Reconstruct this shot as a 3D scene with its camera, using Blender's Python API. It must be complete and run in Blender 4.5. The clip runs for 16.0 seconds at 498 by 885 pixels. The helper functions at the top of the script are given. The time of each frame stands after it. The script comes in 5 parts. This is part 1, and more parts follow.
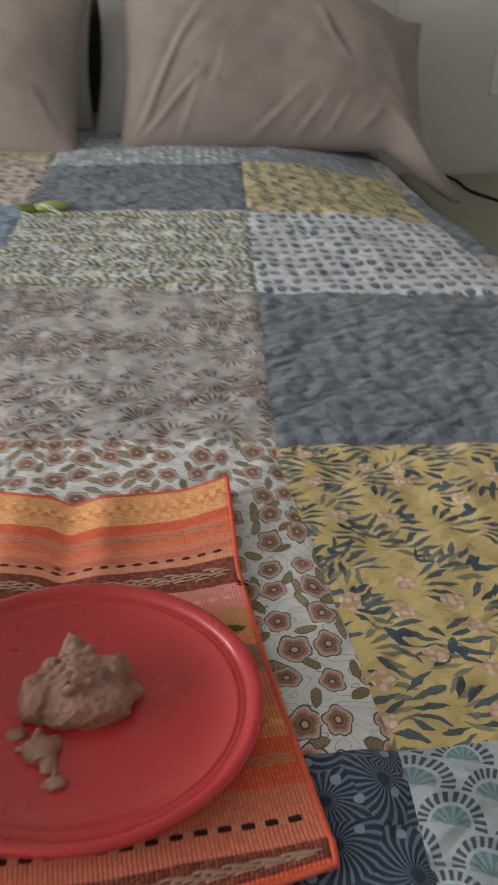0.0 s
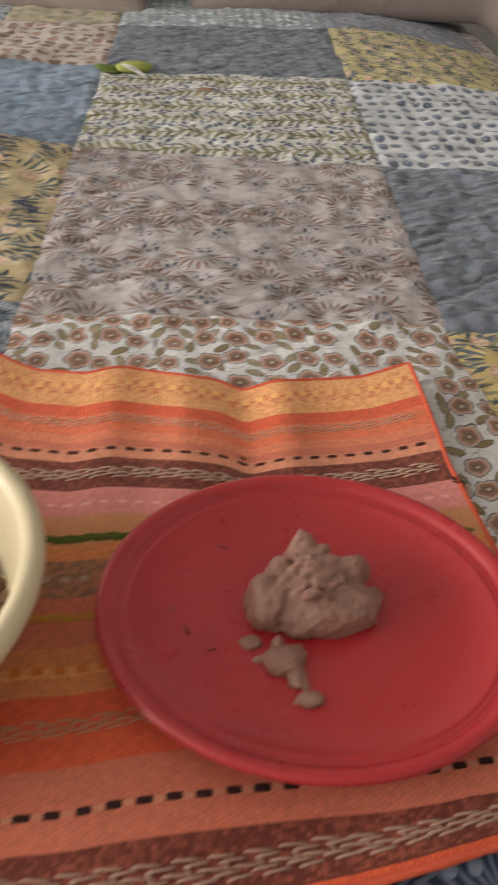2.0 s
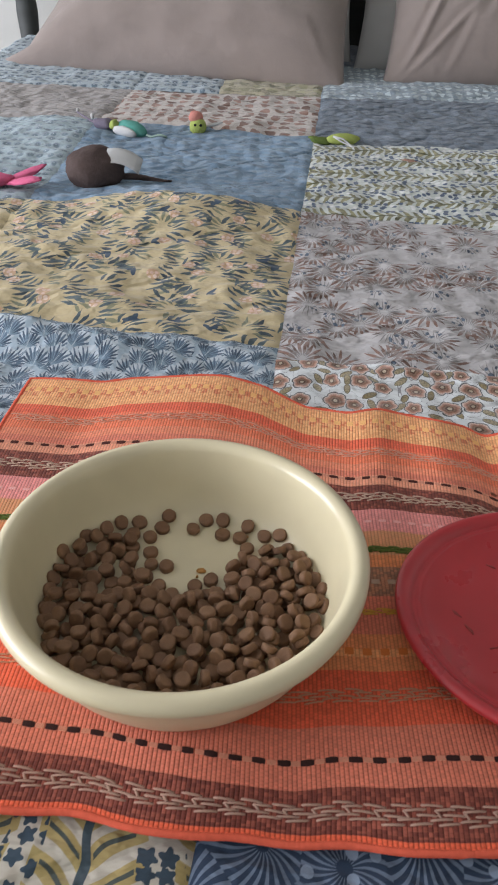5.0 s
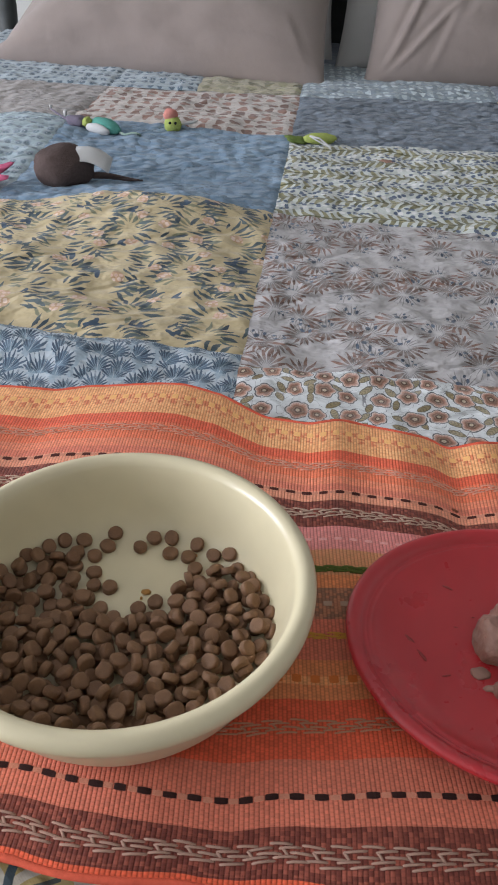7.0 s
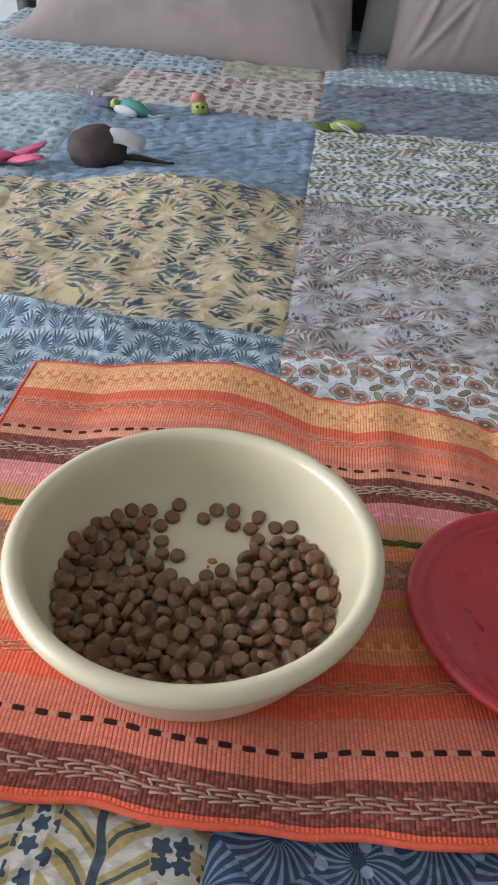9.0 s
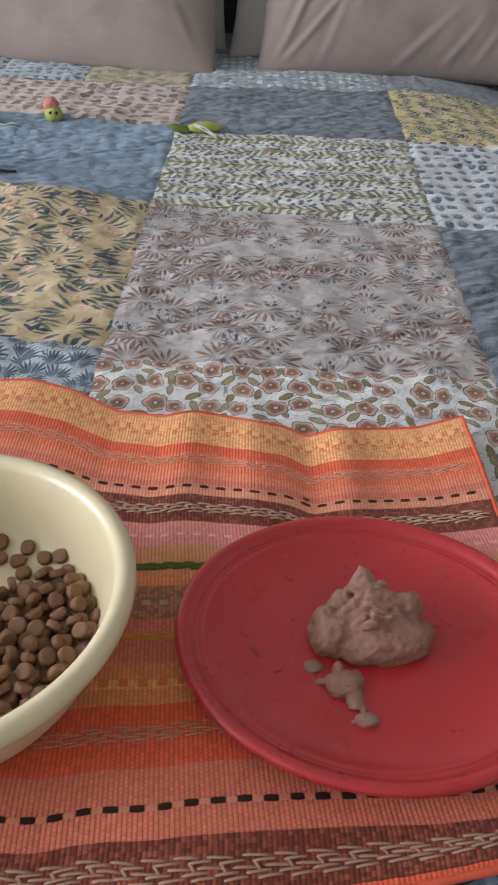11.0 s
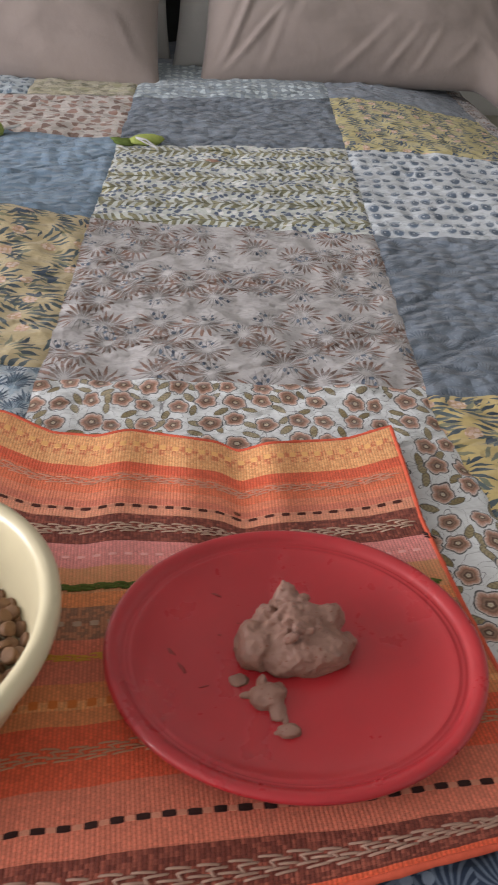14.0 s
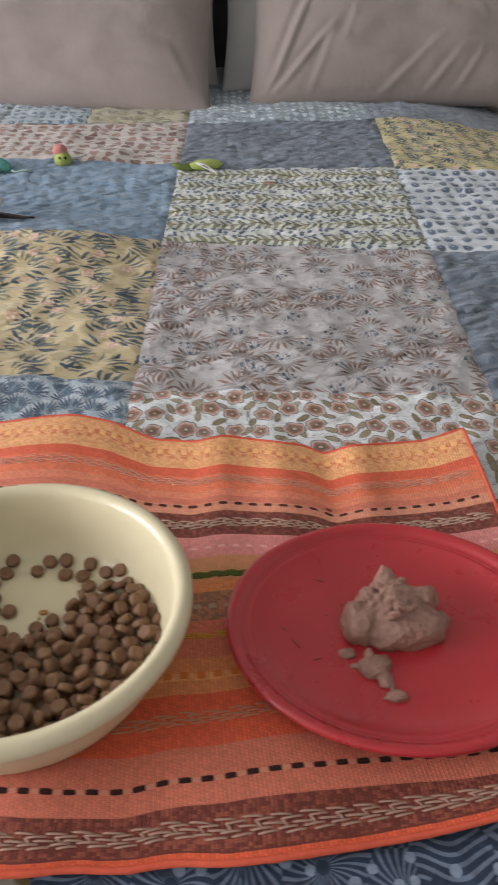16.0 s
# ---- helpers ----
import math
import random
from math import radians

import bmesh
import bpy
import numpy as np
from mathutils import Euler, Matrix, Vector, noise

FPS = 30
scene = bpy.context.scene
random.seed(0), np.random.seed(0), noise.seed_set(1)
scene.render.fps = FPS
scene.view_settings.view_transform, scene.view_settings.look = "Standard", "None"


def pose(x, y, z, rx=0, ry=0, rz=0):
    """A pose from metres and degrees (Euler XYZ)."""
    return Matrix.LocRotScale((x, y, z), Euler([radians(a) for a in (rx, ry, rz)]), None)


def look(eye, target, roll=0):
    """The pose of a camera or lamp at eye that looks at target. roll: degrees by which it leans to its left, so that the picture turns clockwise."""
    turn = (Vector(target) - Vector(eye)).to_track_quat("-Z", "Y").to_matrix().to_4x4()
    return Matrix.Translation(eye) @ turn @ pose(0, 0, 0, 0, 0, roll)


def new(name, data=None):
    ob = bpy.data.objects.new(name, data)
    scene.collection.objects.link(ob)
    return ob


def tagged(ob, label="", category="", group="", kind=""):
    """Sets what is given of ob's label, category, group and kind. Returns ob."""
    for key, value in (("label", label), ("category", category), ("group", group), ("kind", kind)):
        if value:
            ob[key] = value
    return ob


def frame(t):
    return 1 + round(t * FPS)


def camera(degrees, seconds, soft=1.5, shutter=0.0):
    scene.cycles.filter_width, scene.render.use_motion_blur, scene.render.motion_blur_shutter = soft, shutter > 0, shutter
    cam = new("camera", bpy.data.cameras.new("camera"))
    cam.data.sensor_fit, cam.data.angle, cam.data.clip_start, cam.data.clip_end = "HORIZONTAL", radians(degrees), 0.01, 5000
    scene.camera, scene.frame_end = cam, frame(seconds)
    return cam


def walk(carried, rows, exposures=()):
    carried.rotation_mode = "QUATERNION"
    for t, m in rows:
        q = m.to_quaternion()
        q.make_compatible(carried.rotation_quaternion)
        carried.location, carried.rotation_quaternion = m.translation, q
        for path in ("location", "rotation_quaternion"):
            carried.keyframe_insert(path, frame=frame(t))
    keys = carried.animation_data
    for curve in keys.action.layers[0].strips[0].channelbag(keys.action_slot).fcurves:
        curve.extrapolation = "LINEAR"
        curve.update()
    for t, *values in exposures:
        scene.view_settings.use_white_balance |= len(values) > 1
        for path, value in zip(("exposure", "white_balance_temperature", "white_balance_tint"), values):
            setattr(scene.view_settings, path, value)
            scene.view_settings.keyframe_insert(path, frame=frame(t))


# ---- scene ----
cam = camera(34.5, 16.0, 1.9, 0.7)

PATH = [
    (0, look((0.1985, -0.3692, 0.3737), (0.2902, 0.4728, -0.1580), 1.51)),
    (0.5, look((0.1981, -0.3061, 0.3358), (0.3417, 0.5052, -0.2309), 1.70)),
    (1, look((0.1430, -0.2935, 0.3263), (0.2849, 0.4923, -0.2757), 2.95)),
    (1.5, look((0.1087, -0.2915, 0.3133), (0.2210, 0.4879, -0.3032), 2.10)),
    (2, look((0.0796, -0.3103, 0.3168), (0.1626, 0.4646, -0.3099), 3.28)),
    (2.5, look((0.0288, -0.3468, 0.3391), (0.0774, 0.4290, -0.2901), 4.00)),
    (3, look((-0.0125, -0.3750, 0.3414), (0.0022, 0.4130, -0.2741), 4.05)),
    (3.5, look((-0.0314, -0.3988, 0.3579), (-0.0583, 0.4006, -0.2422), 2.87)),
    (3.7, look((-0.0330, -0.4049, 0.3584), (-0.0747, 0.3981, -0.2361), 2.45)),
    (5.8, look((-0.0012, -0.3648, 0.3627), (-0.0645, 0.4426, -0.2238), 1.06)),
    (6, look((0.0046, -0.3608, 0.3601), (-0.0554, 0.4469, -0.2266), 1.11)),
    (6.5, look((0.0078, -0.3603, 0.3599), (-0.0461, 0.4475, -0.2272), 1.35)),
    (7, look((0.0011, -0.3619, 0.3589), (-0.0486, 0.4442, -0.2307), 1.87)),
    (7.5, look((-0.0077, -0.3656, 0.3604), (-0.0544, 0.4387, -0.2320), 2.36)),
    (8, look((-0.0133, -0.3755, 0.3527), (-0.0582, 0.4269, -0.2423), 3.01)),
    (8.5, look((-0.0221, -0.3805, 0.3645), (-0.0703, 0.4185, -0.2350), 3.22)),
    (9, look((-0.0411, -0.3844, 0.3634), (-0.0799, 0.4128, -0.2391), 3.56)),
    (9.5, look((-0.0315, -0.3797, 0.3558), (-0.0475, 0.4198, -0.2447), 3.92)),
    (10, look((0.0147, -0.3619, 0.3477), (0.0215, 0.4382, -0.2521), 3.95)),
    (10.2, look((0.0285, -0.3543, 0.3388), (0.0435, 0.4472, -0.2590), 3.94)),
    (12.3, look((0.0762, -0.3416, 0.3625), (0.1191, 0.4667, -0.2246), 1.85)),
    (12.5, look((0.0755, -0.3426, 0.3610), (0.1203, 0.4656, -0.2261), 1.79)),
    (13, look((0.0815, -0.3393, 0.3531), (0.1339, 0.4684, -0.2342), 1.74)),
    (13.5, look((0.1021, -0.3438, 0.3617), (0.1633, 0.4634, -0.2254), 1.93)),
    (14, look((0.0873, -0.3487, 0.3636), (0.1553, 0.4569, -0.2248), 2.63)),
    (14.5, look((0.0556, -0.3597, 0.3712), (0.1247, 0.4438, -0.2200), 3.05)),
    (15, look((0.0472, -0.3792, 0.3655), (0.1128, 0.4269, -0.2227), 2.89)),
    (15.5, look((0.0583, -0.3891, 0.3745), (0.1085, 0.4253, -0.2036), 1.70)),
    (16, look((0.0411, -0.3959, 0.3896), (0.0690, 0.4209, -0.1867), 0.03)),
]
EXPOSURE = [(0.0, -0.22, 7000, 14), (1.0, -0.05, 7600, 19), (2.0, -0.02, 7600, 20), (2.5, -0.02, 7300, 19), (3.5, -0.02, 6350, 15.5), (6.5, -0.05, 6250, 16), (9.0, -0.06, 5950, 14), (10.2, -0.03, 6450, 18), (12.3, 0.02, 6450, 16), (14.5, 0.03, 6750, 19), (16.0, 0.05, 6600, 17)]
walk(cam, PATH, EXPOSURE)

# ---------- world, light ----------
world = bpy.data.worlds.new("sky")
scene.world = world
world.use_nodes = True
wn = world.node_tree.nodes
sky = wn.new("ShaderNodeTexSky")
sky.sky_type = "NISHITA"
sky.sun_disc = False
sky.sun_elevation = radians(38)
sky.sun_rotation = radians(250)
world.node_tree.links.new(sky.outputs[0], wn["Background"].inputs[0])
wn["Background"].inputs[1].default_value = 0.12

WINDOWS = [  # wall side, centre along the wall, sill, head, width, power
    ("west", -0.30, -0.15, 1.55, 2.8, 182.0),
]
ROOM = (-3.5, 2.2, -2.6, 2.0, -0.62, 1.85)   # x0 x1 y0 y1 floor ceiling


def area(name, m, w, h, power, colour):
    lamp = bpy.data.lights.new(name, "AREA")
    lamp.shape, lamp.size, lamp.size_y, lamp.energy, lamp.color = "RECTANGLE", w, h, power, colour
    ob = new(name, lamp)
    ob.matrix_world = m
    return ob


# ---------- helpers ----------
def part(name, bm, material, parent=None, label="", smooth=True):
    me = bpy.data.meshes.new(name)
    bm.to_mesh(me)
    bm.free()
    if smooth:
        me.shade_smooth()
    if material:
        me.materials.append(material)
    ob = new(name, me)
    if parent:
        ob.parent = parent
    if label:
        tagged(ob, label)
    return ob


def from_grid(verts, nu, nv, closed_u=False, closed_v=False, uv=None):
    """A bmesh from rows of verts, nv rows of nu."""
    bm = bmesh.new()
    vs = [bm.verts.new(v) for v in verts]
    layer = bm.loops.layers.uv.new("UVMap") if uv else None
    for j in range(nv if closed_v else nv - 1):
        for i in range(nu if closed_u else nu - 1):
            ids = (j * nu + i, j * nu + (i + 1) % nu, ((j + 1) % nv) * nu + (i + 1) % nu, ((j + 1) % nv) * nu + i)
            f = bm.faces.new([vs[k] for k in ids])
            if uv:
                for loop, k in zip(f.loops, ids):
                    loop[layer].uv = uv[k]
    return bm


def box(x0, x1, y0, y1, z0, z1, bevel=0.0, seg=2):
    bm = bmesh.new()
    bmesh.ops.create_cube(bm, size=1)
    for v in bm.verts:
        v.co = ((x0 + x1) / 2 + v.co.x * (x1 - x0), (y0 + y1) / 2 + v.co.y * (y1 - y0), (z0 + z1) / 2 + v.co.z * (z1 - z0))
    if bevel:
        bmesh.ops.bevel(bm, geom=bm.edges[:], offset=bevel, segments=seg, affect="EDGES", profile=0.5)
    return bm


def lathe(profile, n=96, ax=1.0, ay=1.0):
    """Turns (radius, z) round the z axis; the ends at radius 0 are closed by a fan."""
    verts, rows = [], 0
    for r, z in profile:
        r = max(r, 1e-5)
        verts += [(r * ax * math.cos(2 * math.pi * i / n), r * ay * math.sin(2 * math.pi * i / n), z) for i in range(n)]
        rows += 1
    bm = from_grid(verts, n, rows, closed_u=True)
    bmesh.ops.remove_doubles(bm, verts=bm.verts[:], dist=5e-5)
    bmesh.ops.recalc_face_normals(bm, faces=bm.faces[:])
    return bm


def tube(points, radius, n=8, closed=False):
    pts = [Vector(p) for p in points]
    verts = []
    side = None
    for k, p in enumerate(pts):
        a = pts[k - 1] if (k or closed) else p
        b = pts[(k + 1) % len(pts)] if (k < len(pts) - 1 or closed) else p
        d = (b - a).normalized()
        side = d.cross(Vector((0, 0, 1)))
        side = side.normalized() if side.length > 1e-4 else Vector((1, 0, 0))
        up = side.cross(d)
        r = radius[k] if isinstance(radius, (list, tuple)) else radius
        verts += [p + r * (math.cos(t) * side + math.sin(t) * up) for t in (2 * math.pi * i / n for i in range(n))]
    bm = from_grid(verts, n, len(pts), closed_u=True, closed_v=closed)
    if not closed:
        bmesh.ops.holes_fill(bm, edges=bm.edges[:], sides=n)
    bmesh.ops.recalc_face_normals(bm, faces=bm.faces[:])
    return bm


def smoothstep(a, b, x):
    t = min(1.0, max(0.0, (x - a) / (b - a)))
    return t * t * (3 - 2 * t)


def interp(x, xs, ys):
    return float(np.interp(x, xs, ys))


# ---------- materials ----------
class Mat:
    """A small builder of node materials."""

    def __init__(self, name, rough=0.8, spec=0.3, metal=0.0, sheen=0.0):
        self.m = bpy.data.materials.new(name)
        self.m.use_nodes = True
        self.t = self.m.node_tree
        self.b = self.t.nodes["Principled BSDF"]
        self.b.inputs["Roughness"].default_value = rough
        self.b.inputs["Specular IOR Level"].default_value = spec
        self.b.inputs["Metallic"].default_value = metal
        if sheen:
            self.b.inputs["Sheen Weight"].default_value = sheen
        self.height = None
        self.tc = self.t.nodes.new("ShaderNodeTexCoord")
        self.P = self.tc.outputs["Object"]

    def put(self, socket, v):
        if isinstance(v, bpy.types.NodeSocket):
            self.t.links.new(v, socket)
        elif isinstance(v, (tuple, list)) and len(v) == 3 and socket.type == "RGBA":
            socket.default_value = (*v, 1)
        else:
            socket.default_value = v

    def op(self, kind, a, b=None, c=None):
        n = self.t.nodes.new("ShaderNodeMath")
        n.operation = kind
        for s, v in zip(n.inputs, (a, b, c)):
            if v is not None:
                self.put(s, v)
        return n.outputs[0]

    def vop(self, kind, a, b=None, scale=None):
        n = self.t.nodes.new("ShaderNodeVectorMath")
        n.operation = kind
        self.put(n.inputs[0], a)
        if b is not None:
            self.put(n.inputs[1], b)
        if scale is not None:
            self.put(n.inputs[3], scale)
        return n.outputs[0]

    def xyz(self, v):
        n = self.t.nodes.new("ShaderNodeSeparateXYZ")
        self.put(n.inputs[0], v)
        return n.outputs

    def join(self, x, y, z=0.0):
        n = self.t.nodes.new("ShaderNodeCombineXYZ")
        for s, v in zip(n.inputs, (x, y, z)):
            self.put(s, v)
        return n.outputs[0]

    def mix(self, f, a, b):
        n = self.t.nodes.new("ShaderNodeMix")
        n.data_type = "RGBA"
        self.put(n.inputs[0], f)
        self.put(n.inputs[6], a)
        self.put(n.inputs[7], b)
        return n.outputs[2]

    def noise(self, scale, detail=3.0, v=None, rough=0.55):
        n = self.t.nodes.new("ShaderNodeTexNoise")
        self.put(n.inputs["Vector"], v or self.P)
        self.put(n.inputs["Scale"], scale)
        self.put(n.inputs["Detail"], detail)
        self.put(n.inputs["Roughness"], rough)
        return n.outputs[0]

    def noise3(self, scale, v=None):
        n = self.t.nodes.new("ShaderNodeTexNoise")
        self.put(n.inputs["Vector"], v or self.P)
        self.put(n.inputs["Scale"], scale)
        return n.outputs[1]

    def band(self, x, lo, hi, soft=0.0):
        """1 where lo < x < hi."""
        a = self.range(x, lo - soft, lo + soft) if soft else self.op("GREATER_THAN", x, lo)
        b = self.range(x, hi + soft, hi - soft) if soft else self.op("LESS_THAN", x, hi)
        return self.op("MULTIPLY", a, b)

    def range(self, x, a, b, c=0.0, d=1.0):
        n = self.t.nodes.new("ShaderNodeMapRange")
        for s, v in zip(n.inputs, (x, a, b, c, d)):
            self.put(s, v)
        return n.outputs[0]

    def ramp(self, f, stops, constant=False):
        n = self.t.nodes.new("ShaderNodeValToRGB")
        n.color_ramp.interpolation = "CONSTANT" if constant else "LINEAR"
        e = n.color_ramp.elements
        while len(e) < len(stops):
            e.new(0.5)
        for k, (p, c) in zip(e, stops):
            k.position, k.color = p, (*c, 1)
        self.put(n.inputs[0], f)
        return n.outputs[0]

    def cells(self, v, scale, rand=1.0):
        """Voronoi cells in the plane: distance and angle from the centre, two randoms, the local vector (in cells)."""
        n = self.t.nodes.new("ShaderNodeTexVoronoi")
        n.voronoi_dimensions = "2D"
        self.put(n.inputs["Vector"], v)
        self.put(n.inputs["Scale"], scale)
        self.put(n.inputs["Randomness"], rand)
        loc = self.vop("SCALE", self.vop("SUBTRACT", v, n.outputs["Position"]), scale=float(scale))
        rnd = self.xyz(n.outputs["Color"])
        l = self.xyz(loc)
        turn = self.op("MULTIPLY", rnd[1], 6.283)
        ang = self.op("ADD", self.op("ARCTAN2", l[1], l[0]), turn)
        return n.outputs["Distance"], ang, rnd[0], rnd[2], l

    def turned(self, l, turn):
        """The local vector of a cell, turned."""
        c, s = self.op("COSINE", turn), self.op("SINE", turn)
        return (self.op("ADD", self.op("MULTIPLY", l[0], c), self.op("MULTIPLY", l[1], s)), self.op("SUBTRACT", self.op("MULTIPLY", l[1], c), self.op("MULTIPLY", l[0], s)))

    def spray(self, x, y, count, inner, reach, width, spread, seed, low=0.8, power=0.75):
        """A spray of tapered blades round +y: the mask, the way along a blade, a random for each blade, the angle."""
        ang = self.op("ARCTAN2", x, y)
        rr = self.op("SQRT", self.op("ADD", self.op("MULTIPLY", x, x), self.op("MULTIPLY", y, y)))
        turns = self.op("MULTIPLY", ang, count / 6.2832)
        i = self.op("FLOOR", self.op("ADD", turns, 0.5))
        h = self.op("FRACT", self.op("MULTIPLY", self.op("SINE", self.op("ADD", self.op("MULTIPLY", i, 12.99), self.op("MULTIPLY", seed, 37.0))), 43.7))
        far = self.range(h, 0.0, 1.0, reach * low, reach)
        s = self.op("DIVIDE", self.op("SUBTRACT", rr, inner), self.op("SUBTRACT", far, inner))
        half = self.op("MULTIPLY", self.op("SINE", self.op("MULTIPLY", self.op("POWER", self.range(s, 0.0, 1.0), power), 3.1416)), width)
        off = self.op("MULTIPLY", self.op("ABSOLUTE", self.op("SUBTRACT", turns, i)), self.op("MULTIPLY", rr, 6.2832 / count))
        mask = self.op("MULTIPLY", self.op("LESS_THAN", off, half), self.op("LESS_THAN", self.op("ABSOLUTE", ang), spread))
        return mask, s, h, ang

    def blob(self, x, y, cx, cy, rx, ry):
        """1 inside an ellipse."""
        u, v = self.op("DIVIDE", self.op("SUBTRACT", x, cx), rx), self.op("DIVIDE", self.op("SUBTRACT", y, cy), ry)
        return self.op("LESS_THAN", self.op("ADD", self.op("MULTIPLY", u, u), self.op("MULTIPLY", v, v)), 1.0)

    def white(self, x, y):
        n = self.t.nodes.new("ShaderNodeTexWhiteNoise")
        n.noise_dimensions = "2D"
        self.put(n.inputs["Vector"], self.join(x, y))
        return n.outputs["Value"]

    def colour(self, c):
        self.put(self.b.inputs["Base Color"], c)
        return self

    def bump(self, h, strength=0.3, dist=0.002):
        n = self.t.nodes.new("ShaderNodeBump")
        self.put(n.inputs["Height"], h)
        n.inputs["Strength"].default_value = strength
        n.inputs["Distance"].default_value = dist
        if self.height:
            self.put(n.inputs["Normal"], self.height)
        self.height = n.outputs[0]
        self.put(self.b.inputs["Normal"], self.height)
        return self


def cloth(name, seed=0.0):
    m = Mat(name, rough=0.95, spec=0.1, sheen=0.15)
    m.P = m.vop("ADD", m.tc.outputs["Object"], (seed * 0.37, seed * 0.21, 0.0))
    wob = m.vop("ADD", m.vop("SCALE", m.noise3(25.0), scale=0.007), m.vop("SCALE", m.noise3(7.0), scale=0.02))
    m.W = m.vop("ADD", m.P, wob)      # slightly wandering plane for hand-drawn prints
    return m


def finish_cloth(m, c, fade=0.25, rows=0.5, folds=0.85):
    """Lint, fading, weave and quilting stitches on a printed cotton."""
    worn = m.range(m.noise(9.0, 4.0), 0.3, 0.7, 1.0 - fade, 1.0 + fade * 0.4)
    n2 = m.t.nodes.new("ShaderNodeMix")
    n2.data_type, n2.blend_type = "RGBA", "MULTIPLY"
    n2.inputs[0].default_value = 1.0
    m.put(n2.inputs[6], c)
    m.put(n2.inputs[7], m.join(worn, worn, worn))
    m.colour(n2.outputs[2])
    p = m.xyz(m.vop("ADD", m.P, m.vop("SCALE", m.noise3(14.0), scale=0.02)))
    pucker = m.op("SINE", m.op("ADD", m.op("MULTIPLY", p[1], 330.0), m.op("MULTIPLY", m.noise(60.0, 2.0), 7.0)))
    m.bump(pucker, rows, 0.0022)
    p2 = m.xyz(m.P)
    m.bump(m.noise(1.0, 3.0, m.join(m.op("MULTIPLY", p2[0], 34.0), m.op("MULTIPLY", p2[1], 64.0))), folds, 0.0065)
    line = m.op("ABSOLUTE", m.op("SUBTRACT", m.op("FRACT", m.op("DIVIDE", m.op("ADD", m.op("MULTIPLY", p[0], -0.45), m.op("MULTIPLY", p[1], 0.89)), 0.085)), 0.5))
    m.bump(m.range(line, 0.0, 0.07), 0.5, 0.0035)
    q = m.xyz(m.P)
    weave = m.op("MULTIPLY", m.op("SINE", m.op("MULTIPLY", q[0], 4200.0)), m.op("SINE", m.op("MULTIPLY", q[1], 4200.0)))
    m.bump(weave, 0.12, 0.0004)
    return m.m


def print_floral(name):
    """Ringed flowers in salmon and brown with ribbed olive leaves and thin dark outlines."""
    m = cloth(name, 1)
    m.W = m.vop("MULTIPLY", m.W, (1.0, 0.84, 1.0))
    base = m.mix(m.op("LESS_THAN", m.op("ABSOLUTE", m.op("SINE", m.op("MULTIPLY", m.noise(62.0, 0.0), 20.0))), 0.09), (0.69, 0.71, 0.71), (0.27, 0.27, 0.28))
    c = base
    for shift, scale, cut in (((0.0119, 0.0119, 0), 42.0, 0.0), ((0.0119, 0.0, 0), 42.0, 0.68)):
        r2, a2, j, j2, l2 = m.cells(m.vop("ADD", m.W, shift), scale, 0.36)
        u, v = m.turned(l2, m.op("MULTIPLY", j, 6.28))
        e = m.op("ADD", m.op("MULTIPLY", m.op("ABSOLUTE", m.op("MULTIPLY", u, m.op("MULTIPLY", u, u))), 34.0), m.op("ABSOLUTE", m.op("MULTIPLY", v, 7.2)))
        rib = m.op("GREATER_THAN", m.op("SINE", m.op("SUBTRACT", m.op("MULTIPLY", u, 50.0), m.op("MULTIPLY", m.op("ABSOLUTE", v), 44.0))), 0.3)
        leaf = m.mix(m.op("MULTIPLY", rib, 0.45), m.mix(j2, (0.26, 0.20, 0.095), (0.38, 0.32, 0.20)), (0.10, 0.085, 0.045))
        leaf = m.mix(m.op("GREATER_THAN", e, 0.76), leaf, (0.13, 0.12, 0.10))
        c = m.mix(m.op("MULTIPLY", m.op("LESS_THAN", e, 0.97), m.op("GREATER_THAN", j2, cut)), c, leaf)
    r, a, k, k2, l = m.cells(m.W, 42.0, 0.36)
    size = m.range(k, 0.0, 1.0, 0.34, 0.44)
    petal = m.op("MULTIPLY", size, m.op("ADD", 0.86, m.op("ADD", m.op("MULTIPLY", m.op("ABSOLUTE", m.op("COSINE", m.op("MULTIPLY", a, 2.5))), 0.20), m.op("MULTIPLY", m.op("SUBTRACT", m.noise(130.0, 1.0), 0.5), 0.35))))
    q = m.op("DIVIDE", r, petal)
    flower = m.ramp(q, [(0.0, (0.40, 0.30, 0.19)), (0.13, (0.58, 0.50, 0.38)), (0.20, (0.14, 0.085, 0.06)), (0.29, (0.12, 0.07, 0.05)), (0.37, (0.32, 0.20, 0.14)), (0.50, (0.22, 0.125, 0.09)),
                        (0.60, (0.42, 0.22, 0.155)), (0.74, (0.56, 0.36, 0.28)), (0.86, (0.66, 0.56, 0.50)), (0.91, (0.09, 0.09, 0.09)), (0.98, (0.12, 0.12, 0.12)), (1.0, (0.5, 0.5, 0.5))])
    ray = m.op("MULTIPLY", m.op("GREATER_THAN", m.op("SINE", m.op("MULTIPLY", a, 22.0)), 0.5), m.band(q, 0.55, 0.84))
    flower = m.mix(m.op("MULTIPLY", ray, 0.4), flower, (0.30, 0.14, 0.10))
    c = m.mix(m.op("LESS_THAN", q, 1.0), c, flower)
    return finish_cloth(m, c, 0.12, 0.3)


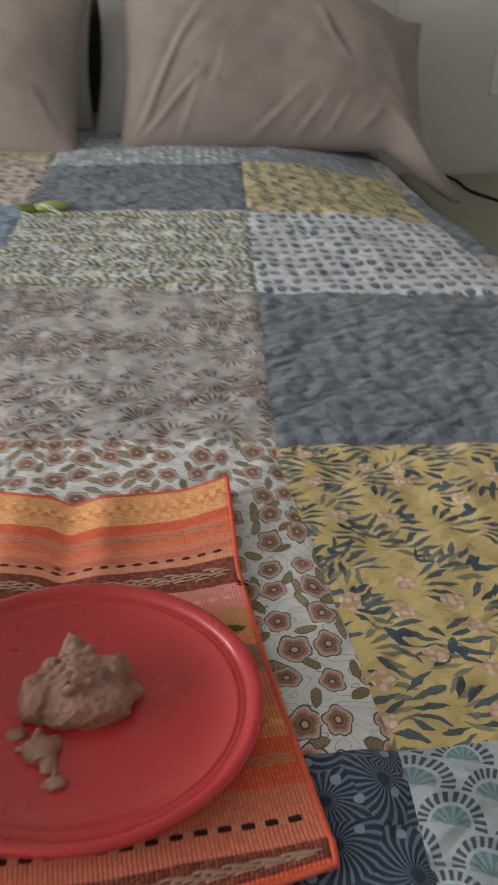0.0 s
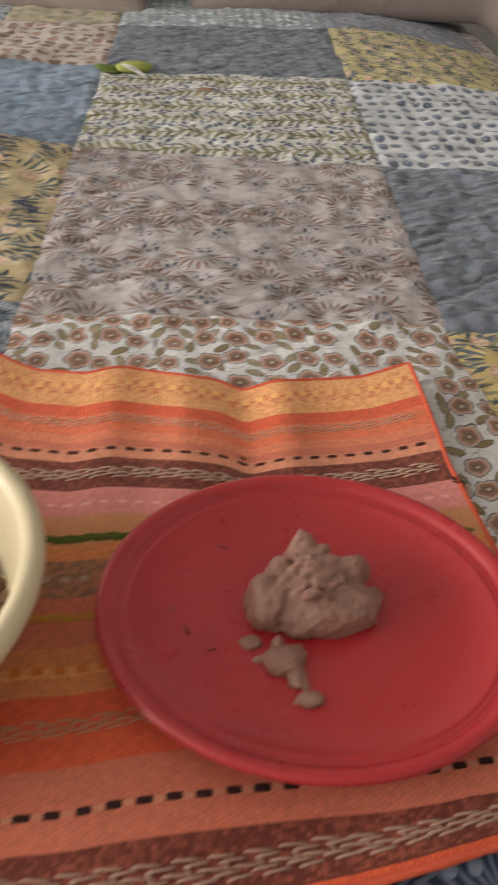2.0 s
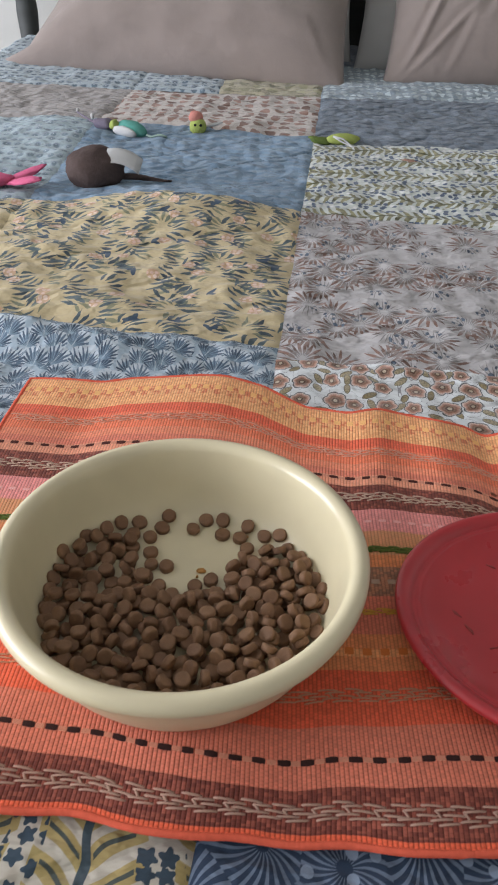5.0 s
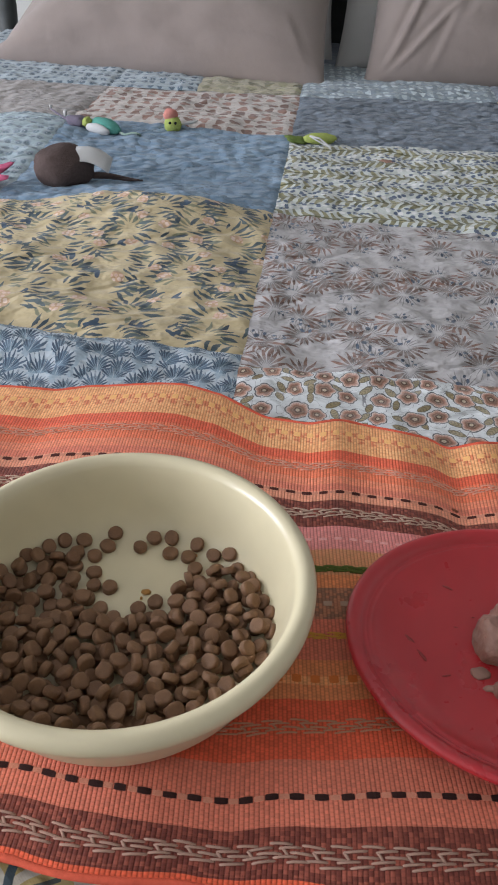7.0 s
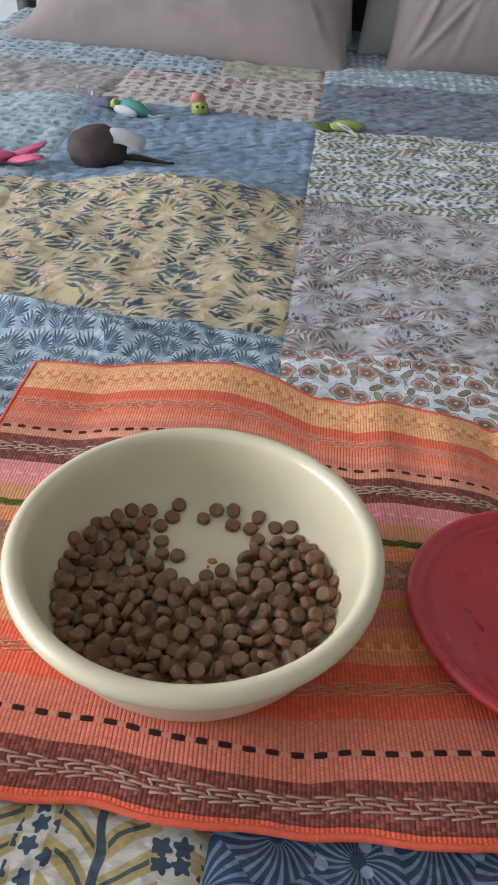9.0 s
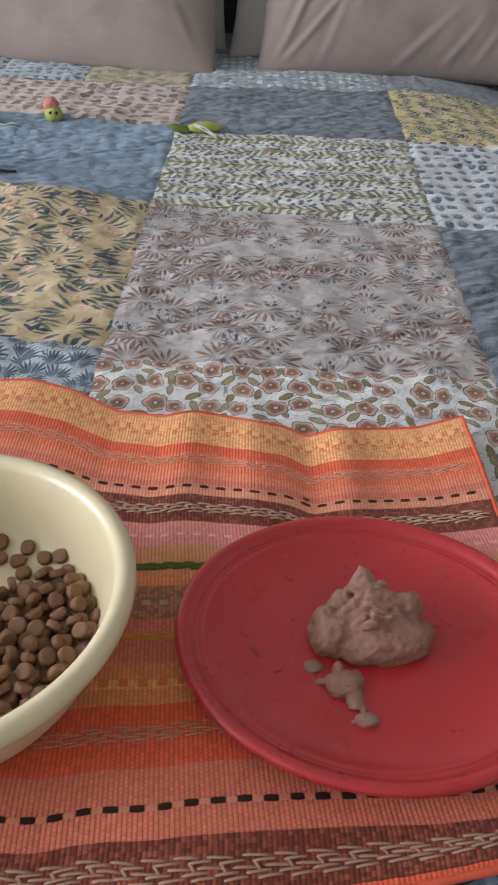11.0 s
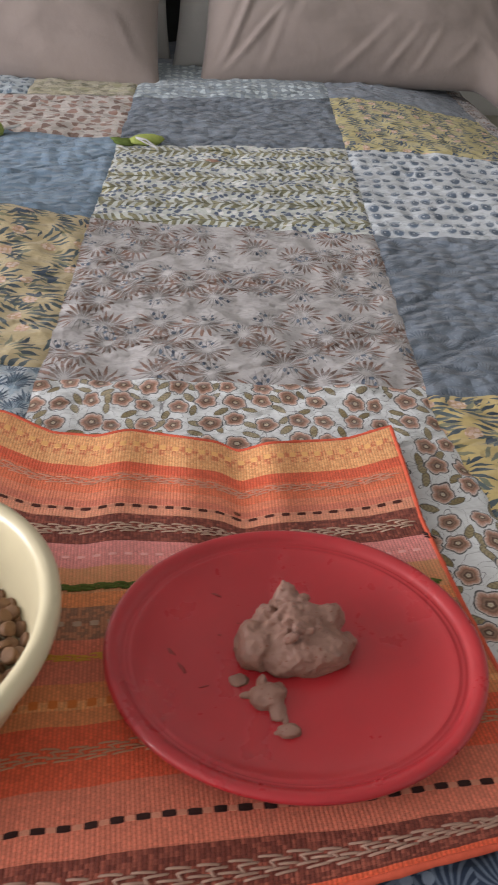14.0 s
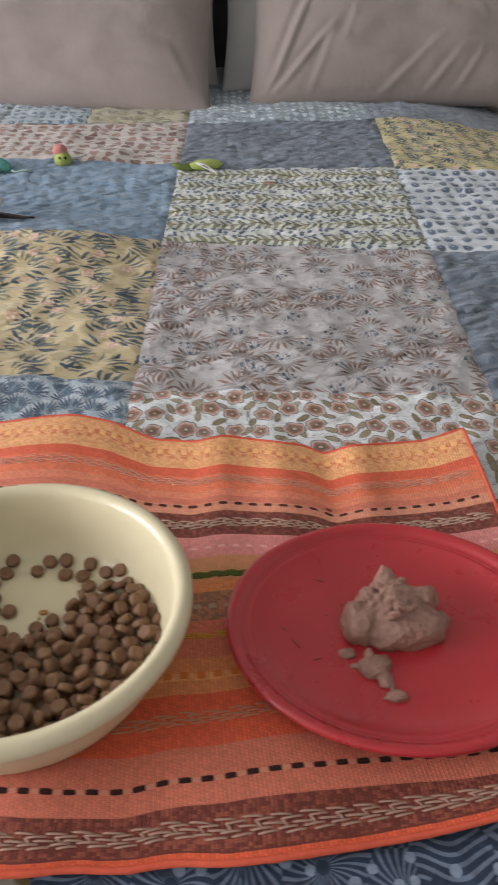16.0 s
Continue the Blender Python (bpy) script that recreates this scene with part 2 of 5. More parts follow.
def print_fern(name):
    """Starbursts of slender brown leaves with grey strokes and navy buds on the other side."""
    m = cloth(name, 2)
    m.W = m.vop("MULTIPLY", m.W, (1.04, 0.84, 1.0))
    base = m.mix(m.noise(30.0, 3.0), (0.425, 0.402, 0.395), (0.485, 0.462, 0.455))
    c = base
    for shift, scale, cut in (((0.027, 0.021, 0.0), 21.5, 0.60), ((0.0, 0.0, 0.0), 21.5, 0.0)):
        r, a, k, k2, l = m.cells(m.vop("ADD", m.W, shift), scale, 0.42)
        turn = m.op("ADD", m.op("MULTIPLY", m.op("SUBTRACT", k, 0.5), 1.3), m.op("MULTIPLY", m.op("GREATER_THAN", k2, 0.62), 3.1416))
        x, y = m.turned(l, turn)
        on = m.op("GREATER_THAN", k2, cut)
        mask, s, h, ang = m.spray(x, y, 17.0, 0.15, 0.62, 0.036, 1.9, k, 0.72)
        thin, s2, h2, ang2 = m.spray(x, y, 22.0, 0.08, 0.56, 0.012, 3.2, k2, 0.6)
        c = m.mix(m.op("MULTIPLY", m.op("MULTIPLY", thin, on), 0.75), c, (0.16, 0.15, 0.145))
        leaf = m.mix(h, (0.125, 0.085, 0.070), (0.275, 0.165, 0.130))
        leaf = m.mix(m.op("MULTIPLY", m.op("LESS_THAN", s, 0.35), 0.6), leaf, (0.30, 0.27, 0.25))
        c = m.mix(m.op("MULTIPLY", mask, on), c, leaf)
        bud = m.blob(x, y, 0.09, -0.13, 0.055, 0.042)
        for b in ((-0.05, -0.22, 0.036, 0.055), (0.19, -0.24, 0.034, 0.048), (0.02, -0.31, 0.028, 0.028)):
            bud = m.op("MAXIMUM", bud, m.blob(x, y, *b))
        c = m.mix(m.op("MULTIPLY", bud, on), c, m.mix(h2, (0.06, 0.072, 0.095), (0.16, 0.20, 0.26)))
    return finish_cloth(m, c, 0.14, 0.45)


def print_leafrow(name, leafc=(0.155, 0.155, 0.075), base=(0.55, 0.58, 0.54), pitch=0.056, seed=3):
    """Rows of slender leaning leaves with bands of small navy and white dots between them."""
    m = cloth(name, seed)
    p = m.xyz(m.W)
    row = m.op("DIVIDE", m.op("ADD", p[1], m.op("MULTIPLY", m.op("SINE", m.op("MULTIPLY", p[0], 55.0)), 0.0025)), pitch)
    f = m.op("ABSOLUTE", m.op("SUBTRACT", m.op("FRACT", row), 0.5))
    lean = m.op("ADD", m.op("MULTIPLY", m.op("POWER", f, 0.8), 13.0), m.op("MULTIPLY", m.op("FLOOR", row), 2.4))
    s = m.op("SINE", m.op("ADD", m.op("MULTIPLY", m.op("ADD", p[0], m.op("MULTIPLY", m.noise(45.0, 1.0), 0.012)), 520.0), lean))
    leaf = m.op("MULTIPLY", m.op("GREATER_THAN", s, m.range(f, 0.02, 0.34, -0.55, 0.75)), m.band(f, 0.02, 0.34))
    tint = m.range(m.noise(70.0), 0.35, 0.65)
    c = m.mix(leaf, base, m.mix(tint, (0.11, 0.11, 0.065), (0.36, 0.335, 0.19)))
    c = m.mix(m.op("LESS_THAN", f, 0.022), c, tuple(0.7 * k for k in leafc))
    r2, a2, j, j2, l2 = m.cells(m.W, 115.0, 0.8)
    dot = m.op("MULTIPLY", m.op("LESS_THAN", r2, 0.37), m.op("MULTIPLY", m.op("GREATER_THAN", j, 0.04), m.op("GREATER_THAN", f, 0.22)))
    c = m.mix(dot, c, m.mix(m.op("GREATER_THAN", j2, 0.30), (0.72, 0.72, 0.70), (0.10, 0.13, 0.19)))
    return finish_cloth(m, c, 0.14, 0.35)


def print_dots(name, base=(0.56, 0.60, 0.63), dot=(0.12, 0.165, 0.225), scale=35.0, seed=4):
    """Staggered rows of oval buds with a dark side and a thin bent stem."""
    m = cloth(name, seed)
    m.W = m.vop("MULTIPLY", m.W, (1.0, 0.70, 1.0))
    r, a, k, k2, l = m.cells(m.W, scale * 1.45, 0.28)
    x, y = m.turned(l, m.op("MULTIPLY", m.op("SUBTRACT", k, 0.5), 0.9))
    c = m.mix(m.op("LESS_THAN", m.op("ABSOLUTE", m.op("SUBTRACT", y, m.op("ADD", -0.12, m.op("MULTIPLY", m.op("MULTIPLY", x, x), 1.3)))), 0.022), base, (0.27, 0.31, 0.35))
    c = m.mix(m.blob(x, y, 0.25, 0.30, 0.09, 0.05), c, (0.30, 0.36, 0.40))
    c = m.mix(m.blob(x, y, 0.0, 0.0, 0.36, 0.32), c, m.mix(k2, (0.24, 0.29, 0.345), (0.34, 0.39, 0.44)))
    c = m.mix(m.blob(x, y, 0.03, -0.05, 0.28, 0.22), c, m.mix(k2, tuple(0.75 * d for d in dot), dot))
    c = m.mix(m.blob(x, y, -0.04, 0.02, 0.07, 0.05), c, (0.42, 0.46, 0.50))
    return finish_cloth(m, c, 0.12, 0.35)


def print_plain(name, c0, c1, seed=5, rows=0.22, fans=0.0):
    """A tone on tone cotton, puckered by the quilting; with fans, a fine print of ribbed fans."""
    m = cloth(name, seed)
    c = m.mix(m.range(m.noise(48.0, 4.0), 0.32, 0.68), tuple(0.96 * k for k in c0), tuple(1.02 * k for k in c1))
    p = m.xyz(m.W)
    fleck = m.op("GREATER_THAN", m.noise(420.0, 1.0), 0.62)
    c = m.mix(m.op("MULTIPLY", fleck, 0.22), c, (0.42, 0.45, 0.50))
    if fans:
        rf, af, kf, kf2, lf = m.cells(m.W, 33.0, 0.5)
        x, y = m.turned(lf, m.op("MULTIPLY", m.op("SUBTRACT", kf, 0.5), 2.2))
        mask, s, h, ang = m.spray(x, m.op("ADD", y, 0.30), 34.0, 0.10, 0.80, 0.026, 1.5, kf2, 0.9, 0.9)
        c = m.mix(m.op("MULTIPLY", mask, fans), c, tuple(0.42 * k for k in c0))
    r, a, k, k2, l = m.cells(m.join(m.op("MULTIPLY", p[0], 48.0), m.op("MULTIPLY", p[1], 78.0)), 1.0, 0.8)
    puff = m.range(r, 0.05, 0.62, 1.0, 0.0)
    c = m.mix(m.op("MULTIPLY", puff, 0.10), c, (0.42, 0.46, 0.50))
    diag = m.op("ABSOLUTE", m.op("SUBTRACT", m.op("FRACT", m.op("DIVIDE", m.op("ADD", m.op("MULTIPLY", p[0], -0.60), m.op("MULTIPLY", p[1], 0.80)), 0.095)), 0.5))
    stitch = m.op("MULTIPLY", m.op("LESS_THAN", diag, 0.016), m.op("GREATER_THAN", m.op("SINE", m.op("MULTIPLY", m.op("ADD", p[0], p[1]), 620.0)), -0.2))
    c = m.mix(m.op("MULTIPLY", stitch, 0.55), c, tuple(0.4 * k for k in c0))
    m.bump(puff, 0.7, 0.0038)
    m.bump(m.range(diag, 0.0, 0.09), 0.5, 0.0036)
    return finish_cloth(m, c, 0.22, rows, 0.36)


def print_mustard(name, base=(0.50, 0.41, 0.245), seed=6, size=0.92, tilt=-0.55):
    """Sprays of dark blades leaning one way, loose leaves and clusters of pink blossom on yellow."""
    m = cloth(name, seed)
    c = m.mix(m.noise(22.0, 3.0), base, tuple(b * 1.18 for b in base))
    wave = m.vop("ADD", m.W, m.vop("SCALE", m.noise3(110.0 / size), scale=0.005 * size))
    for n, (shift, scale, cut) in enumerate((((0.013, 0.017, 0.0), 25.0, 0.25), ((0.0, 0.0, 0.0), 23.0, 0.0), ((0.022, 0.008, 0.0), 25.0, 0.45))):
        r, a, k, k2, l = m.cells(m.vop("ADD", wave, shift), scale / size, 0.55)
        turn = m.op("ADD", m.op("ADD", 1.57 + tilt * 0.5, m.op("MULTIPLY", m.op("SUBTRACT", k, 0.5), 1.3)), m.op("MULTIPLY", m.op("GREATER_THAN", k2, 0.84), 3.1416))
        x, y = m.turned(l, m.op("MULTIPLY", turn, -1.0))
        mask, s, h, ang = m.spray(x, m.op("ADD", y, 0.50), 19.0, 0.36, 1.06, 0.056, 0.88, k2, 0.70, 1.0)
        blade = m.mix(h, (0.05, 0.07, 0.09), (0.11, 0.145, 0.15)) if n else m.mix(h, (0.17, 0.19, 0.14), (0.27, 0.26, 0.16))
        c = m.mix(m.op("MULTIPLY", mask, m.op("GREATER_THAN", k2, cut)), c, blade)
    r4, a4, g, g2, l4 = m.cells(m.vop("ADD", m.W, (0.017, 0.026, 0)), 24.0 / size, 0.8)
    x, y = m.turned(l4, m.op("MULTIPLY", g, 6.28))
    leaf = m.op("MAXIMUM", m.blob(x, y, 0.0, 0.0, 0.20, 0.075), m.blob(x, y, 0.08, 0.12, 0.07, 0.13))
    c = m.mix(m.op("MULTIPLY", leaf, m.op("GREATER_THAN", g2, 0.66)), c, (0.06, 0.09, 0.13))
    r2, a2, j, j2, l2 = m.cells(m.W, 25.0 / size, 0.85)
    rd, ad, d, d2, ld = m.cells(m.W, 165.0 / size, 0.6)
    near = m.op("MULTIPLY", m.op("LESS_THAN", m.op("ADD", r2, m.op("MULTIPLY", m.op("SUBTRACT", m.noise(120.0, 1.0), 0.5), 0.12)), 0.20), m.op("GREATER_THAN", j, 0.45))
    fl = m.mix(m.op("LESS_THAN", rd, 0.40), (0.55, 0.36, 0.22), m.mix(d, (0.74, 0.60, 0.50), (0.66, 0.44, 0.34)))
    c = m.mix(near, c, fl)
    return finish_cloth(m, c, 0.12, 0.3)


def print_fan(name, light=(0.33, 0.42, 0.49), dark=(0.06, 0.085, 0.125), w=0.0235, seed=7):
    """Overlapping feathery fan leaves, each leaning its own way."""
    m = cloth(name, seed)
    c = m.mix(m.noise(40.0, 2.0), light, (0.42, 0.50, 0.56))
    for n, (shift, rand) in enumerate((((0.0, 0.0, 0.0), 0.4), ((0.016, 0.016, 0.0), 0.45))):
        r, a, k, k2, l = m.cells(m.vop("ADD", m.W, shift), 1.0 / w, rand)
        x, y = m.turned(l, m.op("ADD", -0.35, m.op("MULTIPLY", m.op("SUBTRACT", k, 0.5), 0.9)))
        y = m.op("ADD", y, 0.44)
        rr = m.op("SQRT", m.op("ADD", m.op("MULTIPLY", x, x), m.op("MULTIPLY", y, y)))
        ang = m.op("ARCTAN2", x, y)
        reach = m.op("MULTIPLY", m.range(k2, 0.0, 1.0, 0.80, 0.98), m.op("COSINE", m.op("MULTIPLY", ang, 0.8)))
        q = m.op("DIVIDE", rr, m.op("MAXIMUM", reach, 0.05))
        inside = m.op("MULTIPLY", m.op("LESS_THAN", q, 1.0), m.op("LESS_THAN", m.op("ABSOLUTE", ang), 1.3))
        blades, s, h, ang2 = m.spray(x, y, 25.0, 0.12, 1.0, 0.040, 1.3, k, 0.7, 1.1)
        fill = m.mix(m.op("GREATER_THAN", q, 0.62), m.mix(k, (0.17, 0.25, 0.32), (0.27, 0.36, 0.42)), (0.50, 0.56, 0.60))
        leaf = m.mix(blades, fill, m.mix(h, dark, (0.12, 0.17, 0.23)))
        leaf = m.mix(m.op("LESS_THAN", m.op("ABSOLUTE", x), 0.010), leaf, (0.50, 0.56, 0.60))
        ragged = m.op("ADD", q, m.op("MULTIPLY", m.op("SUBTRACT", m.noise(260.0, 1.0), 0.5), 0.5))
        inside = m.op("MULTIPLY", inside, m.op("LESS_THAN", ragged, 0.92))
        c = m.mix(inside, c, leaf)
    return finish_cloth(m, c, 0.14, 0.3)


def print_scallop(name, w=0.040, seed=7.4):
    """Rows of overlapping scallops with ribbed rims round a teal fan."""
    m = cloth(name, seed)
    q = m.xyz(m.vop("ADD", m.W, m.vop("SCALE", m.noise3(22.0), scale=0.016)))
    px, py = m.op("SUBTRACT", m.op("MULTIPLY", q[0], 0.94), m.op("MULTIPLY", q[1], 0.34)), m.op("ADD", m.op("MULTIPLY", q[0], 0.34), m.op("MULTIPLY", q[1], 0.94))
    row = m.op("DIVIDE", py, w * 0.5)
    col = m.op("ADD", m.op("DIVIDE", px, w), m.op("MULTIPLY", m.op("MODULO", m.op("FLOOR", row), 2.0), 0.5))
    u = m.op("SUBTRACT", m.op("FRACT", col), 0.5)
    v = m.op("MULTIPLY", m.op("FRACT", row), 0.5)
    r = m.op("SQRT", m.op("ADD", m.op("MULTIPLY", u, u), m.op("MULTIPLY", v, v)))
    a = m.op("ARCTAN2", u, m.op("ADD", v, 0.02))
    rim = m.op("GREATER_THAN", m.op("COSINE", m.op("MULTIPLY", a, 26.0)), -0.1)
    fan = m.op("GREATER_THAN", m.op("COSINE", m.op("MULTIPLY", a, 14.0)), 0.2)
    c = m.mix(rim, (0.36, 0.41, 0.45), (0.075, 0.10, 0.13))
    c = m.mix(m.op("LESS_THAN", r, 0.31), c, (0.42, 0.48, 0.51))
    c = m.mix(m.op("LESS_THAN", r, 0.26), c, m.mix(fan, (0.15, 0.25, 0.29), (0.24, 0.36, 0.39)))
    c = m.mix(m.op("GREATER_THAN", r, 0.46), c, (0.40, 0.46, 0.50))
    return finish_cloth(m, c, 0.18, 0.3)


def print_swirl(name, base=(0.032, 0.05, 0.085), light=(0.17, 0.215, 0.29), seed=8):
    m = cloth(name, seed)
    r, a, k, k2, l = m.cells(m.W, 27.0, 0.75)
    ray = m.op("SINE", m.op("ADD", m.op("MULTIPLY", a, 24.0), m.op("MULTIPLY", r, 16.0)))
    ring = m.op("SINE", m.op("ADD", m.op("MULTIPLY", l[1], 46.0), m.op("MULTIPLY", m.op("SINE", m.op("MULTIPLY", l[0], 5.0)), 5.0)))
    pick = m.op("GREATER_THAN", k, 0.45)
    s = m.op("ADD", m.op("MULTIPLY", pick, ray), m.op("MULTIPLY", m.op("SUBTRACT", 1.0, pick), ring))
    line = m.op("MULTIPLY", m.op("GREATER_THAN", s, 0.30), m.op("GREATER_THAN", r, 0.10))
    c = m.mix(line, base, m.mix(m.noise(60.0), light, tuple(0.75 * v for v in light)))
    r2, a2, j, j2, l2 = m.cells(m.W, 95.0, 0.7)
    c = m.mix(m.op("MULTIPLY", m.op("LESS_THAN", r2, 0.27), m.op("GREATER_THAN", j, 0.7)), c, (0.25, 0.31, 0.40))
    return finish_cloth(m, c, 0.15, 0.35)


def print_palm(name):
    m = cloth(name, 9)
    p = m.xyz(m.vop("ADD", m.W, m.vop("SCALE", m.noise3(18.0), scale=0.018)))
    col = m.op("DIVIDE", m.op("ADD", p[0], 0.006), 0.062)
    u = m.op("SUBTRACT", m.op("FRACT", col), 0.5)
    au = m.op("ABSOLUTE", u)
    rise = m.op("SUBTRACT", m.op("MULTIPLY", p[1], 58.0), m.op("MULTIPLY", m.op("POWER", au, 0.7), 2.3))
    f = m.op("FRACT", rise)
    side = m.band(au, 0.035, 0.40)
    leaf = m.op("MULTIPLY", m.band(f, 0.10, 0.74), side)
    c = m.mix(leaf, (0.52, 0.48, 0.40), m.mix(m.noise(40.0), (0.36, 0.27, 0.10), (0.46, 0.37, 0.17)))
    dark = m.op("MULTIPLY", m.band(f, 0.36, 0.52), m.band(au, 0.05, 0.32))
    c = m.mix(dark, c, (0.075, 0.09, 0.08))
    c = m.mix(m.op("LESS_THAN", au, 0.035), c, (0.06, 0.085, 0.10))
    r2, a2, j, j2, l2 = m.cells(m.W, 92.0, 0.55)
    pet = m.op("ADD", 0.36, m.op("MULTIPLY", m.op("COSINE", m.op("MULTIPLY", a2, 5.0)), 0.08))
    fl = m.op("MULTIPLY", m.op("LESS_THAN", r2, pet), m.op("MULTIPLY", m.op("GREATER_THAN", au, 0.33), m.op("GREATER_THAN", j, 0.2)))
    c = m.mix(m.op("GREATER_THAN", au, 0.40), c, (0.52, 0.48, 0.40))
    c = m.mix(fl, c, (0.05, 0.075, 0.10))
    return finish_cloth(m, c, 0.1, 0.25)


def print_dabs(name, base=(0.46, 0.415, 0.38), dab=(0.20, 0.125, 0.10), scale=41.0, seed=10):
    m = cloth(name, seed)
    p = m.xyz(m.W)
    r, a, k, k2, l = m.cells(m.join(p[0], m.op("MULTIPLY", p[1], 0.8)), scale, 0.25)
    pet = m.op("ADD", 0.33, m.op("MULTIPLY", m.op("COSINE", m.op("MULTIPLY", a, 3.0)), 0.07))
    c = m.mix(m.op("LESS_THAN", r, pet), m.mix(m.noise(90.0), base, tuple(1.2 * b for b in base)), m.mix(k2, dab, tuple(1.8 * d for d in dab)))
    return finish_cloth(m, c, 0.15, 0.4)


PRINTS = dict(
    floral=print_floral("print_brown_floral"), fern=print_fern("print_grey_fern"), leafrow=print_leafrow("print_leaf_rows"),
    dots=print_dots("print_blue_buds"), slate=print_plain("print_slate", (0.134, 0.170, 0.212), (0.178, 0.216, 0.262), fans=0.55),
    blue=print_plain("print_chambray", (0.14, 0.225, 0.32), (0.215, 0.31, 0.40), 5.5), greyblue=print_plain("print_grey_blue", (0.19, 0.225, 0.27), (0.25, 0.28, 0.32), 5.8),
    mustard=print_mustard("print_mustard_blades"), mustard2=print_mustard("print_mustard_large", (0.54, 0.42, 0.185), 6.5, 0.94, -0.62),
    lemon=print_mustard("print_lemon_sprigs", (0.48, 0.42, 0.21), 6.9, 0.80, -0.5), fan=print_fan("print_blue_fans"),
    fan2=print_scallop("print_large_fans"), swirl=print_swirl("print_navy_swirls"), palm=print_palm("print_palms"),
    dabs=print_dabs("print_brown_dabs"), pale=print_dots("print_pale_sprigs", (0.34, 0.42, 0.45), (0.19, 0.26, 0.30), 44.0, 4.7),
    ice=print_dabs("print_ice_dashes", (0.24, 0.29, 0.325), (0.33, 0.38, 0.40), 58.0, 10.4), taupe=print_plain("print_taupe", (0.31, 0.28, 0.26), (0.36, 0.33, 0.31), 5.2),
    moss=print_dabs("print_moss", (0.34, 0.31, 0.22), (0.20, 0.19, 0.12), 34.0, 10.7), bluewhite=print_dots("print_blue_white", (0.37, 0.43, 0.46), (0.13, 0.18, 0.22), 36.0, 4.9))


def plaster(name, c):
    m = Mat(name, rough=0.9, spec=0.2)
    v = m.mix(m.range(m.noise(2.5, 4.0), 0.35, 0.65), tuple(0.94 * k for k in c), c)
    m.colour(v).bump(m.noise(90.0, 4.0), 0.15, 0.002)
    return m.m


def wood(name, c, rough=0.45):
    m = Mat(name, rough=rough, spec=0.4)
    p = m.xyz(m.P)
    g = m.noise(6.0, 5.0, m.join(m.op("MULTIPLY", p[0], 0.6), m.op("MULTIPLY", p[1], 6.0), m.op("MULTIPLY", p[2], 6.0)))
    m.colour(m.mix(g, tuple(0.55 * k for k in c), tuple(1.25 * k for k in c))).bump(g, 0.2, 0.001)
    return m.m


def linen(name, c, dark=0.86):
    m = Mat(name, rough=0.95, spec=0.1, sheen=0.2)
    m.colour(m.mix(m.range(m.noise(7.0, 4.0), 0.3, 0.7), tuple(dark * k for k in c), c))
    m.bump(m.noise(22.0, 4.0), 0.35, 0.006)
    q = m.xyz(m.P)
    m.bump(m.op("MULTIPLY", m.op("SINE", m.op("MULTIPLY", q[0], 3600.0)), m.op("SINE", m.op("MULTIPLY", q[2], 3600.0))), 0.12, 0.0004)
    return m.m


def glaze(name, c, rough=0.14, speck=(0.3, 0.2, 0.1), coat=0.3):
    m = Mat(name, rough=rough, spec=0.5)
    v = m.mix(m.range(m.noise(14.0, 3.0), 0.3, 0.7), tuple(0.9 * k for k in c), tuple(min(1, 1.06 * k) for k in c))
    m.colour(v)
    m.b.inputs["Coat Weight"].default_value = coat
    m.b.inputs["Coat Roughness"].default_value = 0.18
    m.put(m.b.inputs["Roughness"], m.range(m.noise(40.0, 4.0), 0.3, 0.7, rough, rough + 0.14))
    m.bump(m.noise(120.0, 2.0), 0.03, 0.0006)
    return m.m


def simple(name, c, rough=0.7, vary=0.25, scale=60.0, bump=0.2, spec=0.3, depth=0.001):
    m = Mat(name, rough=rough, spec=spec)
    m.colour(m.mix(m.noise(scale, 4.0), tuple((1 - vary) * k for k in c), tuple(min(1, (1 + vary) * k) for k in c)))
    m.bump(m.noise(scale * 3, 3.0), bump, depth)
    return m.m


WALL = plaster("wall_paint", (0.60, 0.60, 0.57))
CEIL = plaster("ceiling_paint", (0.72, 0.72, 0.70))
FLOORM = simple("carpet", (0.30, 0.27, 0.23), 0.95, 0.2, 40.0, 0.6, 0.1, 0.004)
TRIM = simple("white_trim", (0.72, 0.72, 0.70), 0.5, 0.04, 8.0, 0.05)

# ---------- room ----------
X0, X1, Y0, Y1, Z0, Z1 = ROOM
T = 0.12
tagged(part("floor", box(X0 - T, X1 + T, Y0 - T, Y1 + T, Z0 - T, Z0), FLOORM, smooth=False), "grey-brown carpeted bedroom floor", "floor", kind="structure")
tagged(part("ceiling", box(X0 - T, X1 + T, Y0 - T, Y1 + T, Z1, Z1 + T), CEIL, smooth=False), "plain white ceiling", "ceiling", kind="structure")


